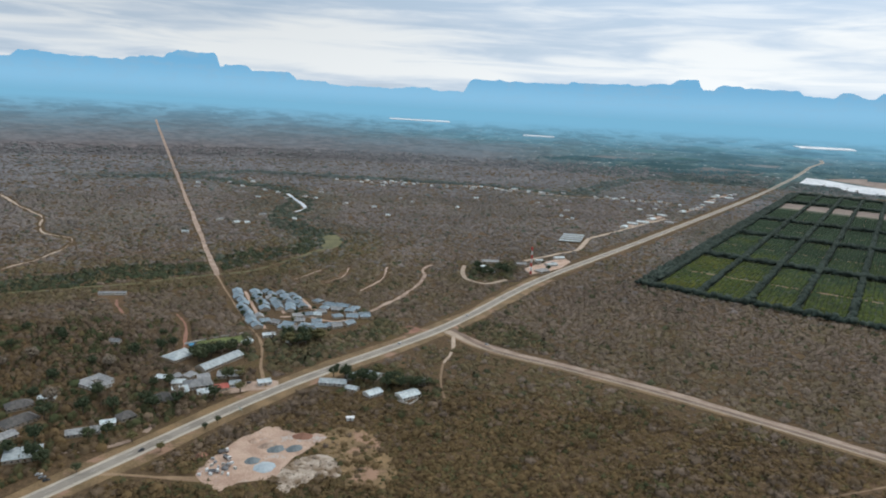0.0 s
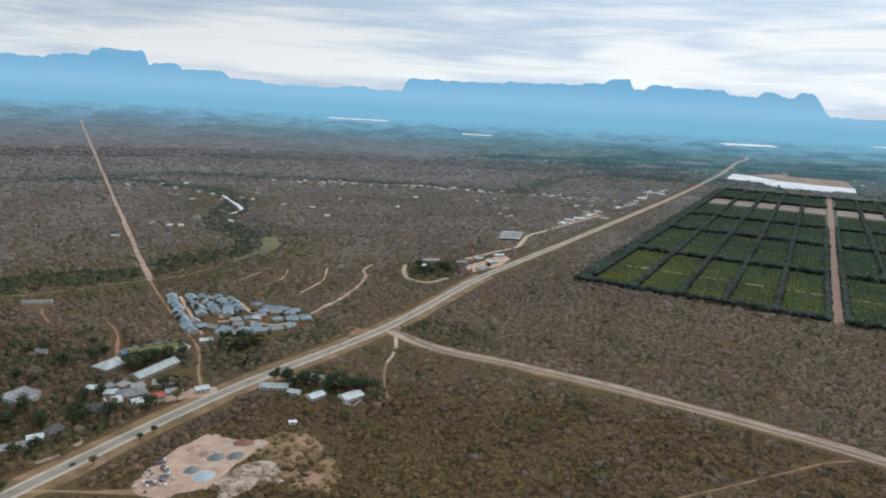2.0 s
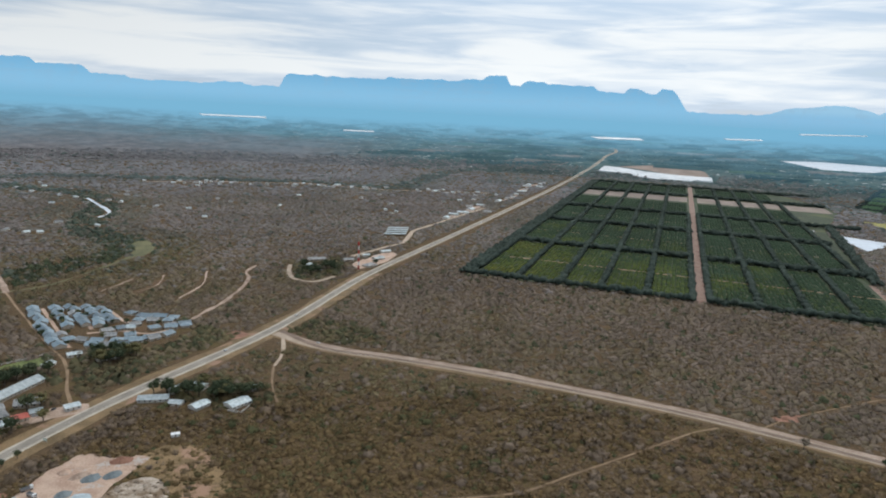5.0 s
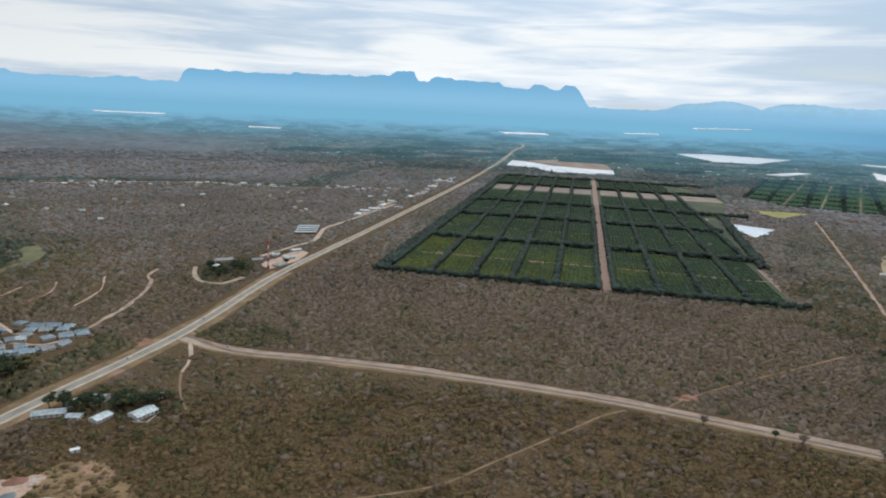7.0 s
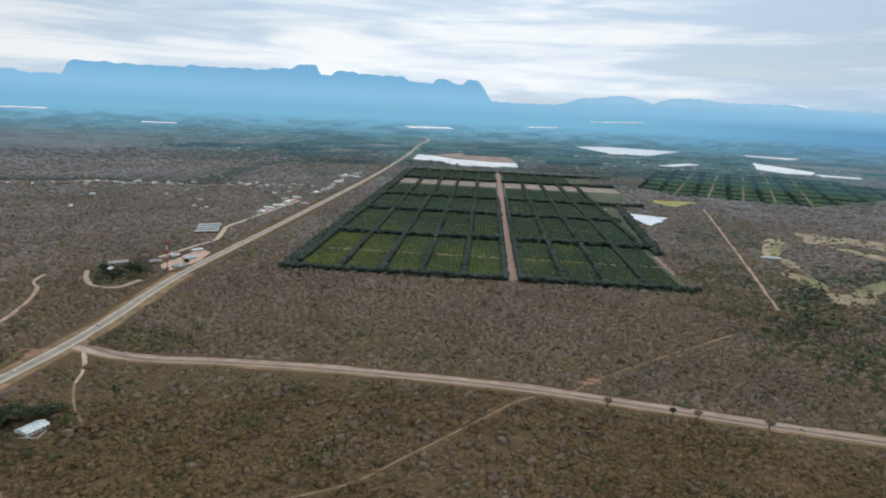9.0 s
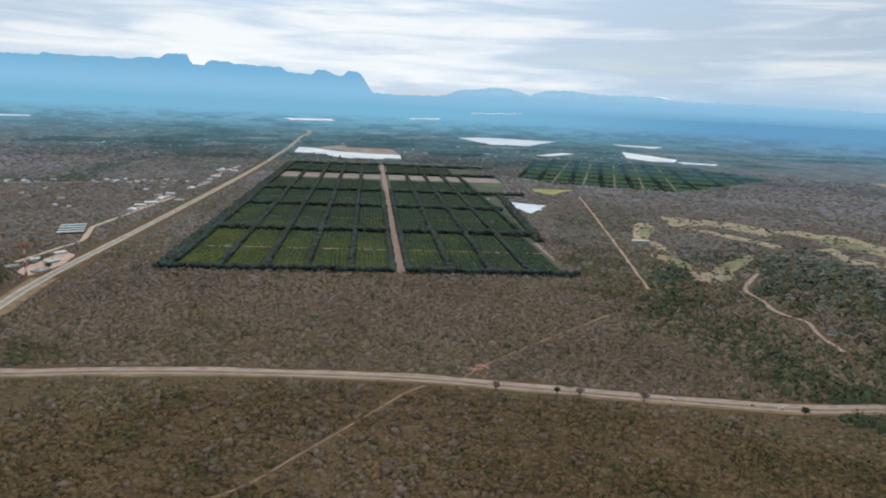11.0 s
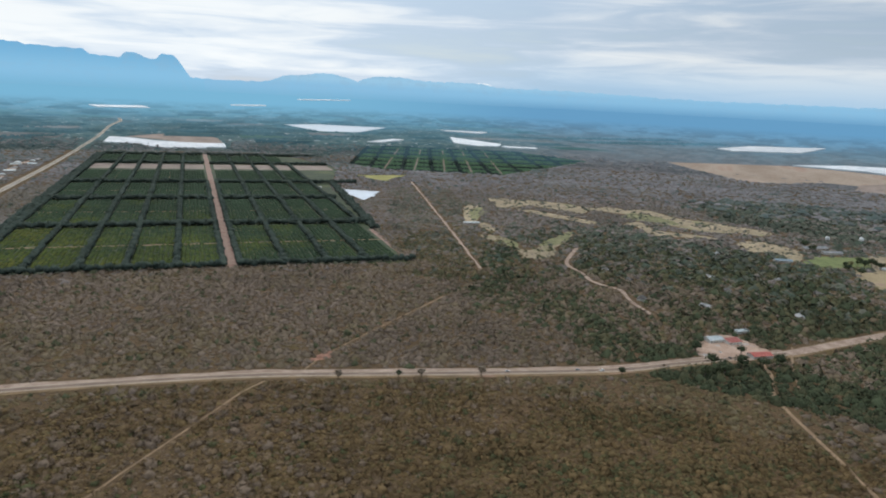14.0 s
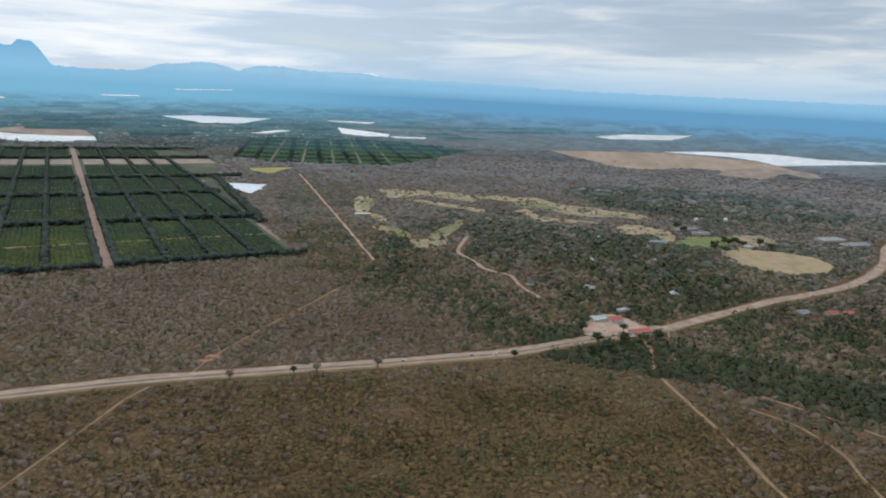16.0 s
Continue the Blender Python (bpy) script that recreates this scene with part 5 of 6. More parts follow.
def house(x, y, turn, length, width, roof, wall, eave, rise, style, label, group="", category="house", name="house", chimney=False):
    """A one-storey building: walls with a plinth, roof, door and windows on both long sides. Its length and width are in units of the plan."""
    OPEN_ROUND_HOMES.append((x, y, 0.55 * max(length, width) + 1.2))
    length, width, rise = length * PLAN, width * PLAN, rise * 1.5
    home = tagged(empty_at(name, x, y, turn), label, category, group)
    bm = box(bmesh.new(), 0, 0, 0, length, width, eave, 0.04)
    box(bm, 0, 0, 0, length + 0.16, width + 0.16, 0.3, 0.03)
    if style == "gable":
        for s in (-1, 1):
            tri = [bm.verts.new((s * (length / 2 - 0.02), q, z)) for q, z in ((-width / 2, eave), (width / 2, eave), (0, eave + rise))]
            bm.faces.new(tri)
    part("wall", bm, M[wall], home)
    shape = {"gable": gable, "hip": hip, "lean": lean_to}[style](length, width, eave, rise)
    part("roof", shape, M[roof], home)
    for s in (-1, 1):
        count = max(1, int(length // 3.4))
        for i in range(count):
            at = (i + 0.5) / count * length - length / 2
            if i == count // 2 and s == -1:
                part("door", box(bmesh.new(), at, s * (width / 2 + 0.02), 0.05, 0.95, 0.08, 2.05), M["door"], home)
            else:
                frame_ob = part("window", box(bmesh.new(), at, s * (width / 2 + 0.02), 0.95, 1.5, 0.08, 1.15), M["white"], home)
                part("pane", box(bmesh.new(), at, s * (width / 2 + 0.045), 1.02, 1.32, 0.06, 1.0), M["pane"], frame_ob)
    if chimney:
        part("chimney", box(bmesh.new(), length * 0.3, width * 0.2, eave, 0.7, 0.6, rise + 0.9, 0.03), M[wall], home)
    return home


def estate():
    """Close terraces of small houses with blue-grey roofs, along sandy lanes."""
    kinds = (("blue_roof", 6.2, 5.5, "gable"), ("blue_roof", 5.2, 5.4, "hip"), ("blue_roof", 6.6, 4.8, "gable"), ("grey_roof", 5.7, 4.8, "gable"), ("white_roof", 4.2, 3.6, "gable"))
    first = {}
    terraces = (
        ([(-126, 408), (-96, 339)], 6.4, (0, 0, 0, 2)), ([(-116, 408), (-98, 370)], 6.3, (0, 0, 2, 1)), ([(-108, 409), (-91, 373)], 6.6, (0, 2, 3, 0)),
        ([(-98, 408), (-83, 371)], 6.3, (0, 0, 0, 2)), ([(-91, 404), (-78, 377)], 6.3, (0, 2, 0)), ([(-77, 394), (-54, 383)], 6.6, (1, 1, 0, 3)),
        ([(-70, 381), (-48, 376)], 7.0, (1, 3, 1, 4)), ([(-82, 361), (-64, 373)], 6.8, (3, 1, 3)), ([(-90, 352), (-76, 346), (-58, 347), (-47, 358)], 6.2, (3, 0, 1, 0)),
        ([(-80, 353), (-62, 356)], 6.6, (3, 1, 4)), ([(-60, 364), (-40, 374)], 6.6, (1, 3, 0)), ([(-100, 362), (-92, 348)], 7.0, (3, 1)), ([(-84, 343), (-64, 340)], 6.4, (0, 3, 2)), ([(-70, 349), (-52, 351)], 6.4, (1, 0, 3)), ([(-74, 368), (-62, 366)], 6.2, (4, 0)), ([(-66, 388), (-46, 381)], 6.4, (0, 2, 1)), ([(-52, 366), (-38, 367)], 6.4, (0, 1)),
    )
    for line, gap, mix in terraces:
        fine = smooth_line(line, gap) if len(line) > 2 else np.linspace(line[0], line[1], max(2, int(np.hypot(line[1][0] - line[0][0], line[1][1] - line[0][1]) / gap) + 1))
        for k in range(len(fine) - 1):
            d = np.array(fine[k + 1]) - np.array(fine[k])
            across = np.array((-d[1], d[0])) / np.hypot(*d)
            p = (np.array(fine[k]) + np.array(fine[k + 1])) / 2 + across * rng.normal(0, 0.9)
            i = mix[k % len(mix)]
            turn = math.degrees(math.atan2(d[1], d[0])) + rng.normal(0, 5.0) + (90 if i == 1 and rng.uniform() < 0.5 else 0)
            if i not in first:
                roof, length, width, style = kinds[i]
                tone = {"blue_roof": "blue-grey", "grey_roof": "grey", "white_roof": "white"}[roof]
                first[i] = house(p[0], p[1], turn, length, width, roof, "plaster", 2.6, 1.5, style, f"small plastered house with a {tone} metal roof in a close row", "houses of the estate")
            else:
                copy_thing(first[i], spot(p[0], p[1], turn))
    for line in ([(-121, 408), (-106, 375), (-91, 341)], [(-103, 407), (-95, 388), (-87, 368)], [(-84, 399), (-73, 379), (-66, 378)], [(-88, 362), (-72, 364), (-58, 358), (-44, 368)]):
        ribbon("track", line, 4.0, 0.08, M["sand"], 0.3, 4, "pale sandy lane between estate houses", "lane")


def shed(x, y, turn, length, width, height, roof, label, group=""):
    """An open-sided shed: posts, a roof and a back wall."""
    OPEN_ROUND_HOMES.append((x, y, length * 0.55))
    length, width = length * PLAN, width * PLAN
    ob = tagged(empty_at("shed", x, y, turn), label, "shed", group)
    for i in range(4):
        for s in (-1, 1):
            part("post", rod(bmesh.new(), (-length / 2 + length * i / 3, s * width / 2, 0), (-length / 2 + length * i / 3, s * width / 2, height), 0.09), M["steel"], ob)
    part("wall", box(bmesh.new(), 0, width / 2 - 0.1, 0, length, 0.12, height - 0.3), M["pale_wall"], ob)
    part("roof", gable(length, width, height, width * 0.12, 0.4, 0.1), M[roof], ob)
    return ob


def mast(x, y, tall=42.0):
    """A red and white lattice mast on a concrete foot, with aerials."""
    ob = tagged(empty_at("radio_mast", x, y), "red and white steel lattice radio mast", "mast")
    part("foot", box(bmesh.new(), 0, 0, 0, 4.0, 4.0, 0.4, 0.05), M["gravel"], ob)
    sections = 7
    for k in range(sections):
        z0, z1 = 0.4 + (tall - 0.4) * k / sections, 0.4 + (tall - 0.4) * (k + 1) / sections
        r0, r1 = 1.5 - 0.9 * k / sections, 1.5 - 0.9 * (k + 1) / sections
        bm = bmesh.new()
        for i in range(3):
            a, b = radians(120 * i), radians(120 * (i + 1))
            p0, p1 = (r0 * math.cos(a), r0 * math.sin(a), z0), (r1 * math.cos(a), r1 * math.sin(a), z1)
            q0, q1 = (r0 * math.cos(b), r0 * math.sin(b), z0), (r1 * math.cos(b), r1 * math.sin(b), z1)
            rod(bm, p0, p1, 0.42)
            rod(bm, p0, q1, 0.28, sides=4)
            rod(bm, q0, p1, 0.28, sides=4)
            rod(bm, p1, q1, 0.28, sides=4)
        part("section", bm, M["signal_red" if k % 2 == 0 else "white"], ob, "red painted lattice" if k % 2 == 0 else "white painted lattice")
    for i in range(3):
        a = radians(120 * i + 60)
        part("aerial", box(bmesh.new(), 1.1 * math.cos(a), 1.1 * math.sin(a), tall - 3.4, 0.9, 0.9, 3.4, 0.05), M["signal_red"], ob, "upright aerial panel")
    return ob


def car(x, y, turn, paint, label, group="cars on the road", z=0.0):
    """A car: body with bonnet and cabin, glass, four wheels, lamps."""
    ob = tagged(empty_at("car", x, y, turn, z), label, "car", group)
    bm = box(bmesh.new(), 0, 0, 0.35, 4.3, 1.75, 0.55, 0.12)
    body = part("body", bm, M[paint], ob)
    bm = bmesh.new()
    low = [bm.verts.new(p) for p in ((-1.9, -0.8, 0.88), (0.85, -0.8, 0.88), (0.85, 0.8, 0.88), (-1.9, 0.8, 0.88))]
    top = [bm.verts.new(p) for p in ((-1.5, -0.66, 1.45), (0.2, -0.66, 1.45), (0.2, 0.66, 1.45), (-1.5, 0.66, 1.45))]
    for i in range(4):
        bm.faces.new((low[i], low[(i + 1) % 4], top[(i + 1) % 4], top[i]))
    bm.faces.new(top)
    bm.faces.new(low[::-1])
    part("window", bm, M["pane"], ob, "dark tinted car windows")
    part("car_roof", box(bmesh.new(), -0.65, 0, 1.44, 1.72, 1.34, 0.06, 0.02), M[paint], ob)
    for sx in (-1.3, 1.35):
        for sy in (-0.8, 0.8):
            wheel = part("wheel", rod(bmesh.new(), (sx, sy - 0.11, 0.33), (sx, sy + 0.11, 0.33), 0.33, sides=12), M["rubber"], ob)
            part("rim", rod(bmesh.new(), (sx, sy - 0.12, 0.33), (sx, sy + 0.12, 0.33), 0.19, sides=8), M["silver"], wheel)
    for sy in (-0.6, 0.6):
        part("headlight", box(bmesh.new(), 2.12, sy, 0.6, 0.08, 0.35, 0.16, 0.02), M["white"], ob)
    return ob


def on_road(line, x, y, lane):
    """The place in a lane of the road nearest to x, y, and the road's bearing there."""
    pts = smooth_line(line, 1.0)
    i = int(np.argmin(np.hypot(pts[:, 0] - x, pts[:, 1] - y)))
    d = pts[min(i + 1, len(pts) - 1)] - pts[max(i - 1, 0)]
    d /= np.hypot(*d)
    lane /= PLAN
    return pts[i][0] + lane * d[1], pts[i][1] - lane * d[0], math.degrees(math.atan2(d[1], d[0])) + (180 if lane > 0 else 0)


def truck(x, y, turn, cab_paint, label):
    ob = tagged(empty_at("truck", x, y, turn), label, "truck", "trucks in the yard")
    part("chassis", box(bmesh.new(), 0, 0, 0.6, 7.0, 1.0, 0.3), M["dark_paint"], ob)
    cab = part("cab", box(bmesh.new(), 2.6, 0, 0.85, 1.7, 2.3, 1.9, 0.12), M[cab_paint], ob)
    part("windscreen", box(bmesh.new(), 3.45, 0, 1.75, 0.06, 2.0, 0.8, 0.02), M["pane"], cab)
    bm = box(bmesh.new(), -0.95, 0, 0.95, 5.0, 2.4, 0.15)
    for s in (-1, 1):
        box(bm, -0.95, s * 1.15, 1.1, 5.0, 0.1, 1.0)
        box(bm, -0.95 + s * 2.45, 0, 1.1, 0.1, 2.2, 1.0)
    part("load_bed", bm, M["steel"], ob)
    for sx in (2.5, -1.6, -2.7):
        for sy in (-0.95, 0.95):
            part("wheel", rod(bmesh.new(), (sx, sy - 0.16, 0.5), (sx, sy + 0.16, 0.5), 0.5, sides=12), M["rubber"], ob)
    return ob


def heap(x, y, rx, ry, tall, turn, material, label):
    """A tipped heap: a rounded cone with a ragged foot and rilled flanks."""
    bm = bmesh.new()
    rings, arms = 6, 22
    grid = []
    for j in range(rings + 1):
        f = j / rings
        row = []
        for i in range(arms):
            a = 2 * math.pi * i / arms
            k = 1 + 0.22 * noise.noise((math.cos(a) * 1.7 + x, math.sin(a) * 1.7 + y, f * 1.5))
            row.append(bm.verts.new((rx * (1 - f) * k * math.cos(a), ry * (1 - f) * k * math.sin(a), tall * (f**0.85) * (1 + 0.1 * noise.noise((a * 2, f * 4, x))))))
        grid.append(row)
    for j in range(rings):
        for i in range(arms):
            bm.faces.new((grid[j][i], grid[j][(i + 1) % arms], grid[j + 1][(i + 1) % arms], grid[j + 1][i]))
    bmesh.ops.remove_doubles(bm, verts=bm.verts[:], dist=0.02)
    ob = part("stockpile", bm, M[material])
    ob.matrix_basis = spot(x, y, turn, 0.06) @ Matrix.Diagonal((PLAN, PLAN, PLAN, 1))
    return tagged(ob, label, "stockpile", "stockpiles in the yard")


def garden_tree(r, lumps, sprays):
    """The meshes of one full tree: a tapered trunk with limbs, and a crown of many clumps and loose sprays."""
    bm = rod(bmesh.new(), (0, 0, 0), (0.1, 0.05, 1.9), 0.22, 0.13, 7)
    for i in range(5):
        a = 2 * math.pi * i / 5 + r.uniform(-0.4, 0.4)
        rod(bm, (0.1, 0.05, 1.4 + 0.1 * i), (1.3 * math.cos(a), 1.3 * math.sin(a), 2.9 + r.uniform(-0.3, 0.5)), 0.09, 0.03, 5)
    verts, faces, n = [], [], 0
    for i in range(lumps):
        w = r.normal(size=3)
        w /= np.linalg.norm(w)
        v = ICO_V * r.uniform(0.7, 1.3, (12, 1)) * r.uniform(0.35, 0.65) + w * np.array((1.75, 1.75, 1.05)) * r.uniform(0.6, 1.0) + (0, 0, 3.3)
        verts.append(v)
        faces.append(ICO_F + n)
        n += 12
    for i in range(sprays):
        w = r.normal(size=3)
        w /= np.linalg.norm(w)
        verts.append(w * np.array((2.3, 2.3, 1.4)) * r.uniform(0.75, 1.12) + (0, 0, 3.3) + r.normal(0, 0.17, (3, 3)))
        faces.append(np.array([(0, 1, 2)]) + n)
        n += 3
    return bm, np.vstack(verts), np.vstack(faces)


TREES = {}


def tree(x, y, scale, kind, label, group="garden trees"):
    """kind 0 to 2: dark evergreens; 3: bare grey; 4: olive."""
    if kind not in TREES:
        r = np.random.default_rng(40 + kind)
        bm, v, f = garden_tree(r, 30, 190)
        ob = tagged(empty_at("tree", x, y), label, "tree", group)
        part("trunk", bm, M["wood"], ob)
        top = linked("crown", v, f, M["tree_leaf"], ob)
        for key, value in (("fresh", (0.95, 0.9, 0.85, 0.15, 0.62)[kind]), ("tint", (0.45, 0.6, 0.75, 0.5, 0.7)[kind])):
            top.data.attributes.new(key, "FLOAT", "POINT").data.foreach_set("value", np.full(len(v), value, np.float32))
        TREES[kind] = ob
        ob.scale = (1, 1, 1)
        scale *= PLAN
        ob.matrix_basis = spot(x, y, rng.uniform(0, 360)) @ Matrix.Diagonal((scale, scale, scale, 1))
        return ob
    scale *= PLAN
    made = copy_thing(TREES[kind], spot(x, y, rng.uniform(0, 360)))
    made.scale = (scale, scale, scale * rng.uniform(0.85, 1.1))
    return tagged(made, label, "tree", group)


def estate_trees():
    """Small trees in the gaps of the estate."""
    n = 0
    while n < 40:
        x, y = rng.uniform(-128, -36), rng.uniform(336, 414)
        if inside(np.array([(x, y)]), ESTATE)[0]:
            tree(x, y, rng.uniform(0.4, 0.75), int(rng.choice([0, 1, 2, 4])), "small green tree between estate houses", "estate trees")
            n += 1


def water_tank(x, y):
    ob = tagged(empty_at("water_tank", x, y), "white domed water tank on a steel stand", "tank", "white tanks")
    for i in range(4):
        a = radians(90 * i + 45)
        part("leg", rod(bmesh.new(), (2.8 * math.cos(a), 2.8 * math.sin(a), 0), (2.8 * math.cos(a), 2.8 * math.sin(a), 9.0), 0.16), M["steel"], ob)
    part("tank", rod(bmesh.new(), (0, 0, 8.9), (0, 0, 13.2), 4.0, sides=20), M["white"], ob)
    bm = rod(bmesh.new(), (0, 0, 13.2), (0, 0, 14.2), 4.0, 2.8, 20)
    rod(bm, (0, 0, 14.2), (0, 0, 14.8), 2.8, 0.6, 20)
    part("dome", bm, M["white"], ob)


def road_sign(x, y, turn):
    ob = tagged(empty_at("road_sign", x, y, turn), "wide pale green road sign on two posts", "sign")
    for s in (-1.2, 1.2):
        part("post", rod(bmesh.new(), (s, 0, 0), (s, 0, 3.6), 0.07), M["steel"], ob)
    board = part("board", box(bmesh.new(), 0, -0.1, 1.7, 3.8, 0.08, 1.9, 0.02), M["sign_green"], ob)
    for z in (2.1, 2.6, 3.1):
        part("bar", box(bmesh.new(), -0.2, -0.155, z, 2.6, 0.02, 0.2), M["white"], board, "white bar of unreadable writing")


def wall_run(points, tall, label):
    """A garden wall with a coping, panel by panel."""
    ob = tagged(empty_at("garden_wall", 0, 0), label, "wall")
    points = site(points)
    for a, b in zip(points[:-1], points[1:]):
        d = Vector((b[0] - a[0], b[1] - a[1], 0))
        for name, w, z, h in (("panel", 0.22, 0, tall), ("coping", 0.34, tall, 0.1)):
            bm = box(bmesh.new(), 0, 0, z, d.length, w, h, 0.02)
            bm.transform(Matrix.Translation(((a[0] + b[0]) / 2, (a[1] + b[1]) / 2, 0)) @ Matrix.Rotation(math.atan2(d.y, d.x), 4, "Z"))
            part(name, bm, M["pale_wall"], ob)


estate()
ROAD_TURN = 56.0
# the lodge beside the main road
house(-118, 296, 62, 13, 9, "white_roof", "plaster", 3.0, 2.0, "hip", "lodge hall with a pale teal-white metal roof")
house(-98, 291, 63, 23, 6.5, "white_roof", "plaster", 3.0, 2.0, "gable", "long lodge wing with a pale metal roof")
house(-89, 277.5, 8, 10, 6.5, "grey_roof", "plaster", 2.8, 1.6, "gable", "low building with a weathered grey roof")
house(-99, 266, 30, 11, 8, "grey_roof", "plaster", 2.8, 2.4, "hip", "house with a dark grey hipped roof")
house(-93, 259, 30, 7, 5, "white_roof", "pale_wall", 2.6, 1.2, "gable", "small outbuilding with a white roof")
house(-103, 258, 30, 6, 5, "white_roof", "pale_wall", 2.6, 1.0, "lean", "small shed with a pale sloping roof")
house(-93.5, 318, 70, 5, 4, "white_roof", "pale_wall", 2.6, 1.0, "gable", "little white-roofed hut by the lawn")
wall_run([(-122, 312), (-114, 320.5), (-99, 331.8), (-93.5, 322)], 1.6, "pale plastered wall round the lawn")
pool = patch("pool", [(-121, 314), (-118, 315), (-112, 305), (-115, 304)], 0.12, M["cyan"], 0.0, 3, "bright blue swimming pool beside the lawn", "pool", kind="structure", curved=False)
for x, y, t, l, w, roof in ((-88, 263.5, 30, 5, 3.5, "red_roof"), (-107, 266, 10, 5, 3.4, "white_roof"), (-110, 272, 50, 4, 3, "grey_roof"), (-84, 268, 20, 4.5, 3, "white_roof"), (-116, 270, 0, 4, 3, "white_roof"), (-105, 274, 70, 5, 3.4, "grey_roof"), (-99, 273, 30, 5, 3.6, "grey_roof")):
    house(x, y, t, l, w, roof, "plaster", 2.5, 0.7, "lean", f"small {roof.split('_')[0]}-roofed shed crowded behind the lodge", "lodge sheds", "shed", "outbuilding")
# houses in the bush gardens west of the road
for x, y, t, l in ((-142.5, 263.5, 60, 7), (-138, 265.5, -28, 10), (-135, 259, 60, 6.5), (-140.5, 258.5, -25, 8)):
    house(x, y, t, l, 2.9, "grey_roof", "pale_wall", 2.8, 0.7, "lean", "pale wing of a house round a courtyard", "wings of the courtyard house")
house(-133.5, 203.5, 25, 11, 7.5, "white_roof", "plaster", 2.9, 0.5, "lean", "flat-roofed house with a pale weathered roof")
house(-149, 226, 60, 12, 6.5, "thatch", "plaster", 2.6, 2.8, "hip", "dark thatched house in a garden")
house(-147, 214, 62, 8, 5, "grey_roof", "plaster", 2.6, 1.0, "gable", "grey-roofed garage beside the thatched house")
house(-123, 221, 28, 11, 4.5, "grey_roof", "plaster", 2.6, 1.1, "gable", "low house with a grey metal roof")
house(-118, 228.5, 28, 5, 3.6, "white_roof", "pale_wall", 2.5, 0.8, "gable", "small outhouse with a white roof")
house(-114, 234, 50, 6, 5, "thatch", "plaster", 2.4, 2.6, "hip", "small hut with dark thatch")
house(-150, 246, 15, 6, 3.6, "white_roof", "plaster", 2.5, 0.8, "gable", "small shed with a bright roof among trees")
house(-106.5, 250.5, 12, 8.5, 6.5, "thatch", "plaster", 2.5, 3.2, "hip", "grey thatched cottage among trees")
house(-156, 238, 40, 9, 6, "thatch", "plaster", 2.5, 2.8, "hip", "dark thatched cottage under trees")
house(-193, 387.5, 12, 15, 3.4, "grey_roof", "pale_wall", 2.6, 0.8, "gable", "long low grey roof in the bush")
house(-154, 309.5, 0, 5, 3.4, "grey_roof", "plaster", 2.6, 1.4, "gable", "grey-roofed house in the bush")
house(-72.5, 271, 30, 5.5, 3, "white_roof", "pale_wall", 2.6, 0.6, "lean", "small white kiosk beside the road", name="kiosk", category="kiosk")
house(-86, 330, 20, 6, 4, "white_roof", "pale_wall", 2.6, 0.9, "gable", "small white-roofed house by the track")
house(-71, 324, 35, 9, 4.5, "white_roof", "pale_wall", 2.6, 1.0, "gable", "white gabled house under dark trees")
# homestead south of the road
house(-44, 275, -2, 11.5, 5, "white_roof", "pale_wall", 2.7, 1.3, "gable", "long white-roofed house in bush gardens")
house(-35.5, 283.5, 30, 8, 5.2, "white_roof", "pale_wall", 2.7, 1.3, "gable", "white-roofed house with a gable")
house(-29, 285, -25, 8.5, 6, "white_roof", "pale_wall", 2.7, 1.5, "gable", "bright white-roofed house among green trees")
house(-35, 269.5, -20, 5, 3.6, "white_roof", "pale_wall", 2.5, 0.8, "gable", "small shed with a white roof")
house(-26, 266, 45, 7, 4.6, "white_roof", "pale_wall", 2.6, 1.1, "gable", "house with a patched pale roof")
house(-11.5, 266, 38, 9, 6, "white_roof", "pale_wall", 2.7, 1.2, "gable", "white-roofed house in a walled yard")
house(-6, 280, 20, 5.5, 4.2, "blue_roof", "pale_wall", 2.6, 1.0, "hip", "small house with a pale green-grey roof")
house(-32, 242, 10, 2.8, 1.2, "white", "white", 2.2, 0.2, "lean", "white caravan standing in the bush", name="caravan", category="caravan")
wall_run([(-16, 261), (-10, 258), (-4.5, 268), (-7, 271)], 1.3, "low pale wall round a yard")
# round the mast
mast(65, 489)
house(75, 500, 40, 10, 7, "grey_roof", "plaster", 2.8, 1.8, "hip", "grey hipped-roof store near the mast")
house(85, 523, 30, 9, 5.5, "white_roof", "pale_wall", 2.8, 1.1, "gable", "white-roofed shop near the mast")
house(95, 549, 20, 8.5, 4.5, "white_roof", "pale_wall", 2.7, 0.9, "gable", "white-roofed shop beside the road")
house(61, 519, 10, 8, 5, "grey_roof", "plaster", 2.7, 1.2, "gable", "grey-roofed building behind the mast")
house(77, 535, 15, 6, 4, "white_roof", "pale_wall", 2.6, 0.8, "gable", "small pale-roofed shed behind the shops")
house(37, 522, 8, 13, 6, "grey_roof", "plaster", 2.8, 1.4, "gable", "long grey-roofed house in a loop drive")
house(34, 487, 5, 9, 5.5, "grey_roof", "plaster", 2.7, 1.4, "hip", "grey-roofed house with green trees")
house(30, 503, 60, 6, 4, "white_roof", "pale_wall", 2.6, 0.8, "gable", "small outbuilding with a pale roof")
for i in range(4):
    shed(117 + 3.0 * i, 624 + 10.5 * i, -6, 20, 3.6, 3.0, "white_roof", "long open shed with a pale roof", "row of long sheds")
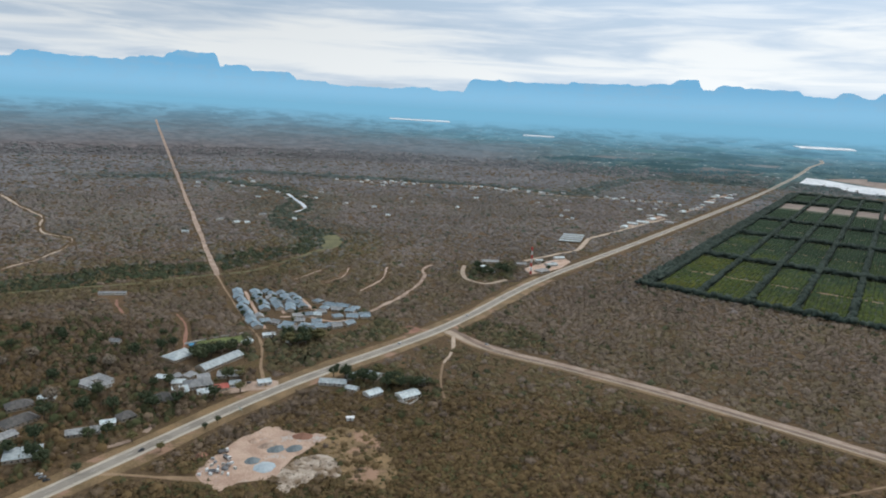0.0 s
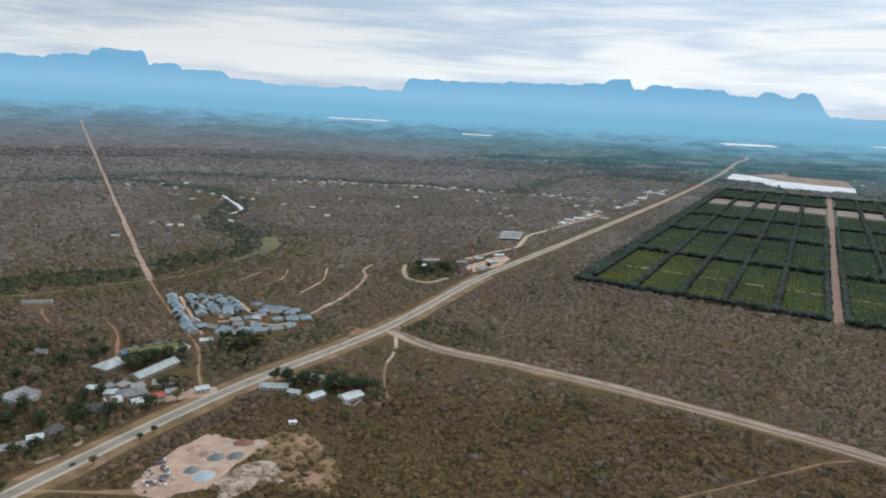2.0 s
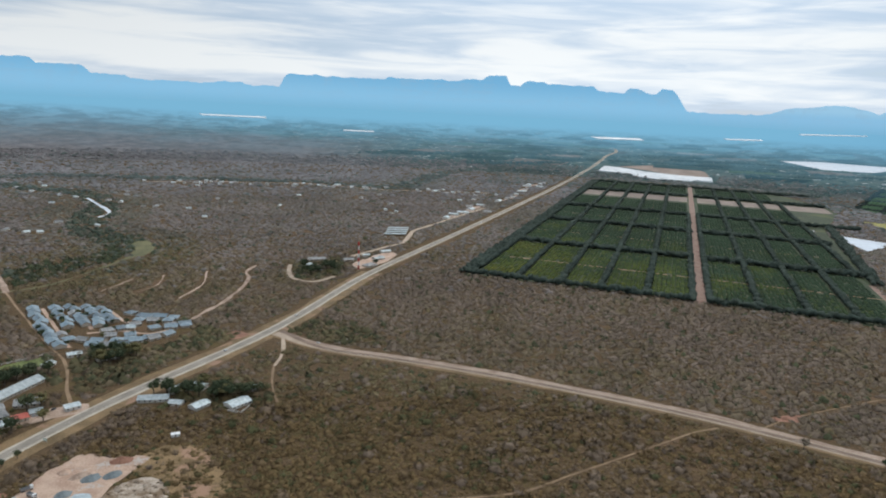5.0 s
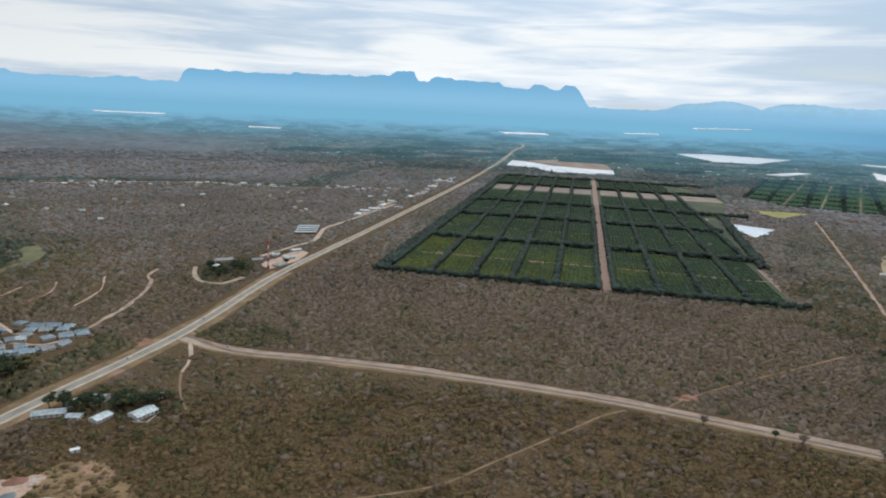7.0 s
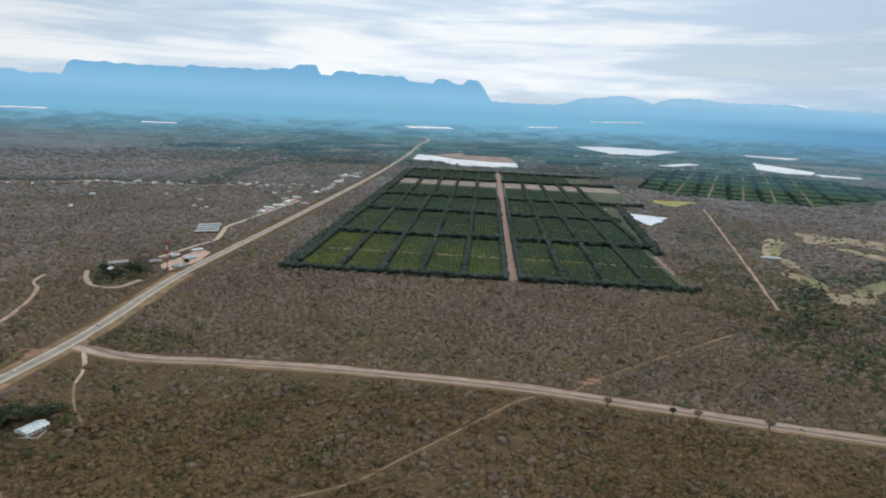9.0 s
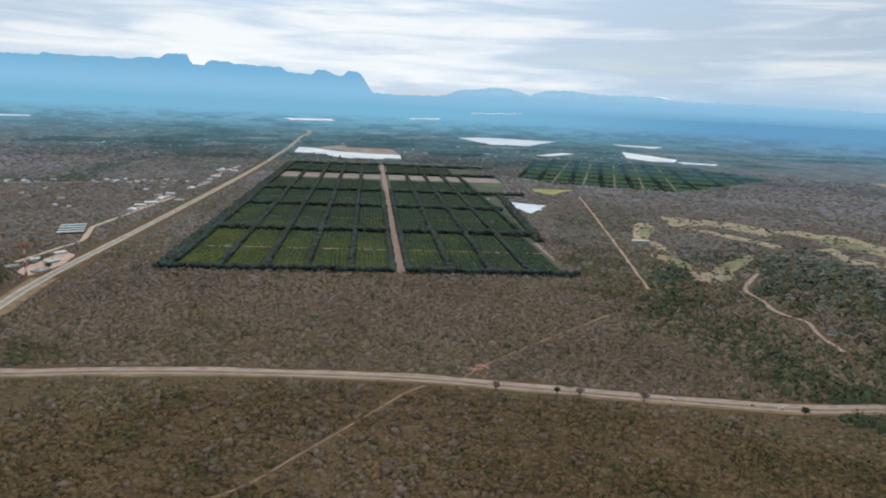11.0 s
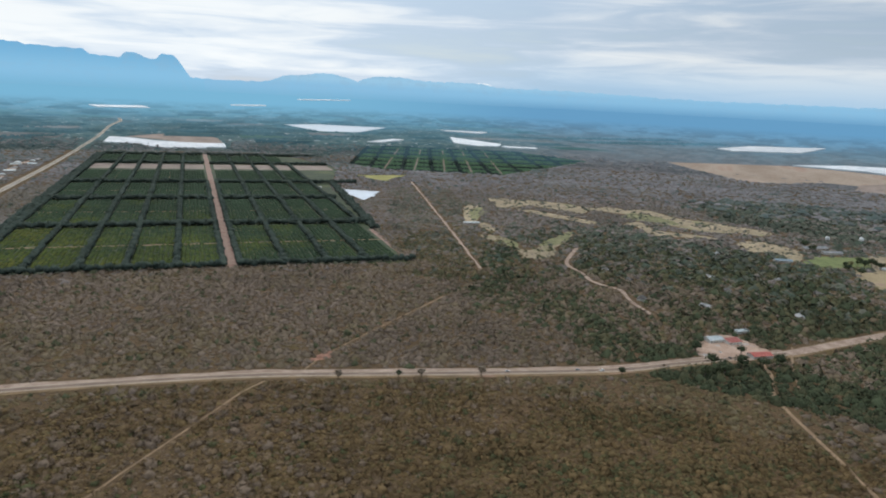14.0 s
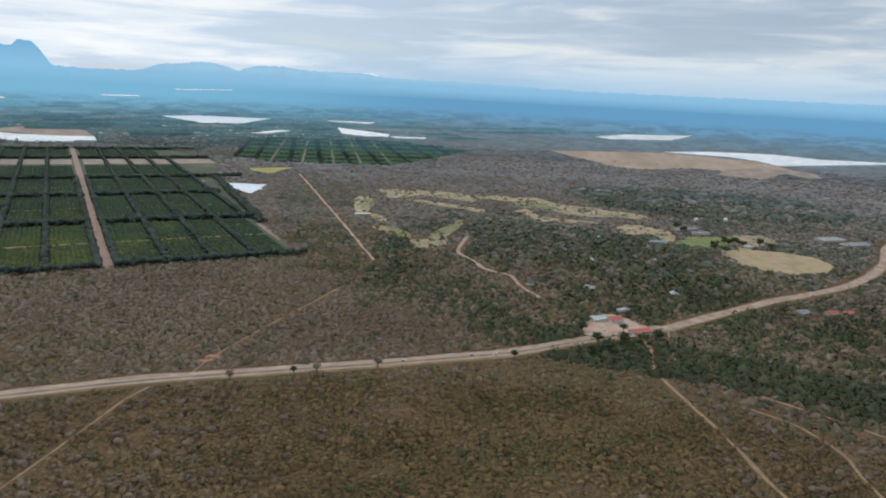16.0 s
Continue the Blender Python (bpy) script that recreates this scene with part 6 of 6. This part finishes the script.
# homes along the main road and the village road
ROADSIDE = [(192, 722, 12), (207, 746, 9), (222, 760, 8), (245, 812, 13), (239, 786, 14), (254, 768, 10), (262, 820, 9), (322, 889, 13), (336, 905, 10), (374, 970, 11), (391, 1000, 10), (410, 1042, 14), (429, 1036, 12), (446, 1075, 9), (462, 1097, 13), (300, 862, 8), (352, 935, 9), (420, 1062, 8)]
seen = {}
for x, y, l in ROADSIDE:
    key = l % 3
    t = ROAD_TURN + rng.choice([0, 90]) + rng.normal(0, 8)
    if key not in seen:
        seen[key] = house(x, y, t, (11, 9.5, 13)[key], (6.5, 6, 7)[key], ("white_roof", "grey_roof", "white_roof")[key], "pale_wall", 2.8, 1.3, ("gable", "hip", "gable")[key], ("plain white-roofed building beside the road", "grey hipped-roof building beside the road", "large white-roofed store beside the road")[key], "roadside buildings")
    else:
        copy_thing(seen[key], spot(x, y, t))
        OPEN_ROUND_HOMES.append((x, y, 7.5))
# the village along the far river
VILLAGE = []
for a, b, n, w in (((-165, 1005), (-20, 1020), 16, 14), ((-20, 1020), (160, 985), 26, 14), ((190, 975), (320, 935), 18, 10), ((-130, 800), (140, 880), 9, 40), ((-300, 940), (-220, 820), 8, 30), ((-210, 640), (-140, 680), 6, 24), ((-250, 700), (-160, 900), 8, 40), ((100, 760), (220, 860), 7, 30)):
    for i in range(n):
        f = rng.uniform()
        VILLAGE.append((a[0] + (b[0] - a[0]) * f + rng.normal(0, w), a[1] + (b[1] - a[1]) * f + rng.normal(0, w)))
seen = {}
for i, (x, y) in enumerate(VILLAGE):
    key = i % 3
    if key not in seen:
        seen[key] = house(x, y, rng.uniform(0, 180), (5.6, 4.6, 6.6)[key], (4, 3.6, 4.4)[key], ("white_roof", "white_roof", "grey_roof")[key], "pale_wall", 2.7, 1.1, ("gable", "lean", "gable")[key], ("small village house with a pale metal roof", "small square village house with a white roof", "village house with a grey metal roof")[key], "village houses")
    else:
        copy_thing(seen[key], spot(x, y, rng.uniform(0, 180)))
        OPEN_ROUND_HOMES.append((x, y, 8.0))
# the roadside shop and camp to the east
house(368, 88, -35, 9, 6, "white_roof", "pale_wall", 3.0, 1.2, "gable", "white-roofed shop on a gravel forecourt")
house(372, 79, -35, 8, 5, "red_roof", "pale_wall", 2.8, 1.0, "lean", "red-roofed lean-to beside the shop")
house(360, 63, -40, 11, 6, "red_roof", "pale_wall", 3.0, 1.2, "gable", "red-roofed filling station shop")
house(394, 80, -30, 9, 2.6, "white_roof", "pale_wall", 2.5, 0.4, "lean", "long pale roof behind the shop")
house(416, 146, 10, 6, 5, "thatch", "pale_wall", 2.6, 2.4, "hip", "pale round-roofed hut in a clearing")
house(456, -14, -30, 10, 6, "grey_roof", "plaster", 2.8, 1.2, "gable", "grey-roofed house among trees")
house(466, -30, -30, 8, 6, "red_roof", "plaster", 2.8, 1.3, "gable", "house with a bright red roof among trees")
house(473, -39, -30, 7, 5, "red_roof", "pale_wall", 2.8, 1.0, "gable", "pinkish-roofed house among trees")
house(700, 92, -40, 26, 9, "grey_roof", "plaster", 3.4, 1.8, "gable", "long grey-roofed clubhouse beside the sports field")
house(690, 76, -50, 18, 7, "grey_roof", "pale_wall", 3.2, 1.4, "gable", "grey-roofed pavilion by the sports field")
house(618, 102, -60, 14, 6, "blue_roof", "pale_wall", 2.9, 1.2, "gable", "pale blue-roofed building among trees")
house(748, -36, -45, 27, 13, "grey_roof", "pale_wall", 3.6, 2.4, "hip", "large grey-roofed hall near the road bend")
house(736, -56, -45, 24, 13, "grey_roof", "pale_wall", 3.4, 2.2, "gable", "large grey-roofed second hall near the road bend")
house(653, 32, -50, 7, 4, "white_roof", "pale_wall", 2.6, 0.8, "gable", "small white pavilion between the fields")
house(552, 372, -40, 16, 4, "white_roof", "pale_wall", 2.4, 0.4, "lean", "long white cover at the clearing's edge", name="shelter", category="shelter")
house(600, 640, 20, 8, 5, "grey_roof", "plaster", 2.7, 1.0, "gable", "small farm building near the reservoir")
for x, y in ((742, 87), (766, 61)):
    water_tank(x, y)
for x, y, t in ((470, 195, 10), (455, 170, 40), (510, 130, 70), (480, 110, 20), (560, 160, 50), (540, 90, 15), (430, 110, 80), (600, 150, 30), (520, 60, 60), (450, 60, 25)):
    house(x, y, t, 6.5, 4.6, rng.choice(["grey_roof", "thatch"]), "plaster", 2.5, 1.3, "gable", "small camp chalet half hidden by trees", "camp chalets", "chalet", "chalet")

# ---- vehicles, signs, yard ----
road_sign(-74.5, 244, ROAD_TURN - 90)
for line, x, y, lane, paint, label in (
    (MAIN_ROAD, -102, 214, 1.8, "dark_paint", "dark saloon car driving on the main road"),
    (MAIN_ROAD, -20, 329, -1.8, "white", "white car driving on the main road"),
    (MAIN_ROAD, 16, 381, -1.8, "white", "white car on the main road past the junction"),
    (MAIN_ROAD, 137, 572, 1.8, "white", "white car on the main road near the sheds"),
    (MAIN_ROAD, 147, 588, -1.8, "silver", "silver car on the main road near the sheds"),
    (MAIN_ROAD, 172, 624, -1.8, "white", "white car on the main road"),
    (MAIN_ROAD, 180, 640, 1.8, "white", "white van on the main road"),
    (MAIN_ROAD, 221, 696, 1.8, "white", "white car farther along the main road"),
    (MAIN_ROAD, 330, 856, 1.8, "white", "white car far along the main road"),
    (SIDE_ROAD, 254, 147, -1.6, "white", "white car on the side road"),
    (SIDE_ROAD, 279, 124, -1.6, "silver", "silver car on the side road"),
    (SIDE_ROAD, 286, 116, 1.6, "white", "white pickup on the side road"),
    (SIDE_ROAD, 560, -44, 1.6, "white", "white car by the road bend"),
):
    cx, cy, turn = on_road(line, x, y, lane)
    car(cx, cy, turn, paint, label, z=0.155)
for x, y, t, paint, label in (
    (-122.5, 193.5, 40, "white", "white car parked under trees"), (-120.5, 192, 40, "silver", "silver car parked under trees"), (-118.5, 190.5, 40, "dark_paint", "dark car parked under trees"),
    (25, 334, -30, "white", "white car parked by the junction"), (31, 336, -20, "silver", "silver car parked by the junction"), (36, 333, -40, "white", "white car parked beside the side road"), (39, 337, 10, "white", "white van parked beside the side road"), (42, 334, 60, "silver", "silver car parked by the bush"),
    (352, 80, 30, "white", "white car on the forecourt"), (347, 74, 50, "dark_paint", "dark car on the forecourt"), (380, 68, 10, "white", "white car beside the red-roofed shop"),
    (-84, 266, 20, "white", "white car in the sandy parking area"), (-79, 271, 60, "dark_paint", "dark car in the sandy parking area"), (-91, 263, 10, "white", "white car beside the grey house"),
    (80, 512, 50, "white", "white car near the mast"), (88, 533, 20, "silver", "silver car by the shops"),
):
    car(x, y, t, paint, label, "parked cars", 0.0)
truck(-71, 213, 30, "white", "white tipper truck in the yard")
truck(-68.5, 209, -40, "white", "white truck standing in the yard")
truck(-70, 200, 10, "white", "white flatbed truck among stores")
truck(-67, 203, 70, "silver", "grey truck among stores")
for x, y, rx, ry, tall, t, m, label in (
    (-63, 222, 3.0, 2.6, 1.6, 10, "sand", "heap of pinkish building sand"), (-47, 227, 5.2, 3.4, 2.0, 10, "red", "heap of deep red earth"), (-54, 217, 4.2, 3.4, 1.8, 40, "blue_stone", "heap of blue-grey stone chips"),
    (-48, 218, 4.2, 3.0, 1.7, 40, "blue_stone", "heap of grey stone chips"), (-60, 208.5, 3.6, 3.0, 1.6, 40, "blue_stone", "heap of greenish grey stone"), (-55, 205, 5.0, 4.6, 1.3, 20, "pale_stone", "wide heap of pale blue stone"),
    (-58, 219, 4.5, 2.6, 1.5, 30, "track", "heap of tan building sand"), (-78, 210, 4.5, 2.6, 1.3, 60, "red", "low heap of red bricks and earth"), (-44, 209, 2.6, 2.2, 1.1, 0, "rubble", "heap of pale broken rubble"),
    (-36, 203, 3.0, 2.0, 1.0, 30, "rubble", "heap of broken white rubble"), (-40, 198, 2.4, 2.0, 0.9, 70, "rubble", "small heap of pale rubble"), (208, 220, 3.0, 2.2, 1.0, 0, "red", "small heap of red earth by the road"),
):
    heap(x, y, 0.74 * rx, 0.74 * ry, 0.8 * tall, t, m, label)


def scatter_rubble():
    """Broken pale lumps over the rubble ground."""
    verts, faces, n = [], [], 0
    for i in range(260):
        x, y = rng.uniform(-52, -28), rng.uniform(190, 218)
        if not inside(np.array([(x, y)]), [(-49, 205), (-46, 211), (-40, 215), (-33, 213), (-30, 206), (-31, 200), (-38, 200), (-45, 190), (-50, 197)])[0]:
            continue
        v = OCT_V * rng.uniform(0.6, 1.3, (6, 1)) * rng.uniform(0.25, 1.1) + (*site((x, y)), 0.2)
        verts.append(v)
        faces.append(OCT_F + n)
        n += 6
    ob = linked("rubble", np.vstack(verts), np.vstack(faces), M["rubble"])
    tagged(ob, "broken pale rubble scattered over the ground", "rubble", kind="stuff")


scatter_rubble()
for i, (x, y) in enumerate([(-74, 198), (-72, 204), (-71.5, 206), (-65, 199), (-64, 203), (-73, 208), (-66, 206), (-67, 199.5), (-69.5, 203), (-70.5, 198.5), (-68.5, 205), (-66.5, 202), (-72.5, 201)]):
    bm = bmesh.new()
    for k in range(4):
        box(bm, 0, 0, 0.42 * k, 2.4 - 0.1 * k, 1.2 + 0.1 * (k % 2), 0.38, 0.03)
    ob = part("pallet_stack", bm, M[("white", "pale_wall", "steel")[i % 3]])
    ob.matrix_basis = spot(x, y, 37 * i, 0.07)
    tagged(ob, "stack of pale building blocks on the yard", "stack", "stacks in the yard")

# ---- single trees ----
estate_trees()
wild = []
while len(wild) < 46:
    x, y = rng.uniform(-240, -75), rng.uniform(185, 335)
    if inside(np.array([(x, y)]), WEST_GARDENS)[0] and all(math.hypot(x - a, y - b) > r * 0.8 for a, b, r in OPEN_ROUND_HOMES):
        wild.append((x, y, rng.uniform(0.9, 1.5), int(rng.choice([0, 1, 1, 3]))))
clumps = []
for shape, count in (([(-114, 300), (-102, 305), (-92, 305), (-93, 299), (-108, 290)], 9), ([(-50, 282), (-38, 292), (-20, 290), (-4, 282), (-2, 272), (-18, 272), (-30, 276)], 12), ([(-78, 330), (-62, 334), (-56, 322), (-72, 312)], 14), ([(24, 500), (50, 505), (52, 476), (26, 470)], 5), ([(636, 60), (672, 52), (670, 30), (640, 40)], 7)):
    while count:
        x, y = rng.uniform(min(p[0] for p in shape), max(p[0] for p in shape)), rng.uniform(min(p[1] for p in shape), max(p[1] for p in shape))
        if inside(np.array([(x, y)]), shape)[0] and all(math.hypot(x - a, y - b) > r * 0.62 for a, b, r in OPEN_ROUND_HOMES):
            clumps.append((x, y, rng.uniform(0.9, 1.5), int(rng.choice([0, 1, 2, 4]))))
            count -= 1
for x, y, s, k in wild + clumps + list((
    (-88, 271, 1.5, 2), (-84, 274, 1.3, 4), (-104, 297, 1.5, 0), (-108, 300, 1.4, 1), (-101, 302, 1.3, 0), (-112, 297, 1.2, 1), (-97, 307, 1.2, 0), (-106, 292, 1.2, 2), (-91, 309, 1.2, 1), (-80, 262, 1.1, 4),
    (-88, 254, 1.4, 0), (-101, 250, 1.3, 3), (-112, 246, 1.2, 1), (-129, 201, 1.4, 0), (-125, 199, 1.3, 1), (-139, 204, 1.2, 0), (-114, 220, 1.1, 1), (-118, 215, 1.2, 2), (-104, 217, 0.9, 4), (-142, 230, 1.4, 1), (-131, 236, 1.3, 0),
    (-40, 281, 1.2, 0), (-45, 282, 1.1, 1), (-31, 277, 1.4, 0), (-27, 275, 1.3, 1), (-36, 276, 1.2, 0), (-21, 273, 1.3, 1), (-15, 272, 1.4, 0), (-11, 275, 1.2, 2), (-8, 274, 1.1, 1), (-19, 281, 1.1, 4), (-3, 276, 1.0, 2),
    (-68, 326, 1.5, 0), (-75, 322, 1.4, 1), (-65, 320, 1.2, 0), (27, 480, 1.5, 1), (30, 476, 1.4, 0), (42, 492, 1.6, 1), (45, 487, 1.5, 0), (47, 496, 1.4, 1), (26, 494, 1.5, 0), (80, 503, 1.0, 0),
    (196, 196, 0.9, 3), (215.5, 178.5, 0.7, 0), (223, 172, 0.9, 3), (242, 153, 1.1, 3), (287, 106, 0.8, 0), (-92, 212, 0.7, 4), (-83, 229, 0.6, 0), (-80, 234, 0.6, 2), (-112, 196, 0.8, 2), (-45, 292, 0.6, 0),
    (356, 71, 1.1, 0), (344, 90, 1.3, 0), (330, 78, 1.4, 1), (336, 66, 1.5, 0), (344, 58, 1.4, 1), (352, 52, 1.3, 0), (322, 70, 1.5, 1), (312, 76, 1.3, 2),
    (650, 35, 1.5, 0), (658, 42, 1.6, 1), (645, 46, 1.6, 0), (662, 22, 1.6, 0), (655, 12, 1.5, 1), (700, 100, 1.7, 0), (680, 90, 1.6, 1), (618, 55, 1.6, 0), (612, 45, 1.5, 1),
)):
    tree(x, y, s, k, ("full dark green garden tree", "dark green evergreen garden tree", "mid-green shade tree in a yard", "bare grey thorn tree beside the road", "olive-green shade tree beside a road")[k], "roadside trees" if k == 3 else "garden trees")
grow_bush()
grow_orchard()
grow_far_woods()
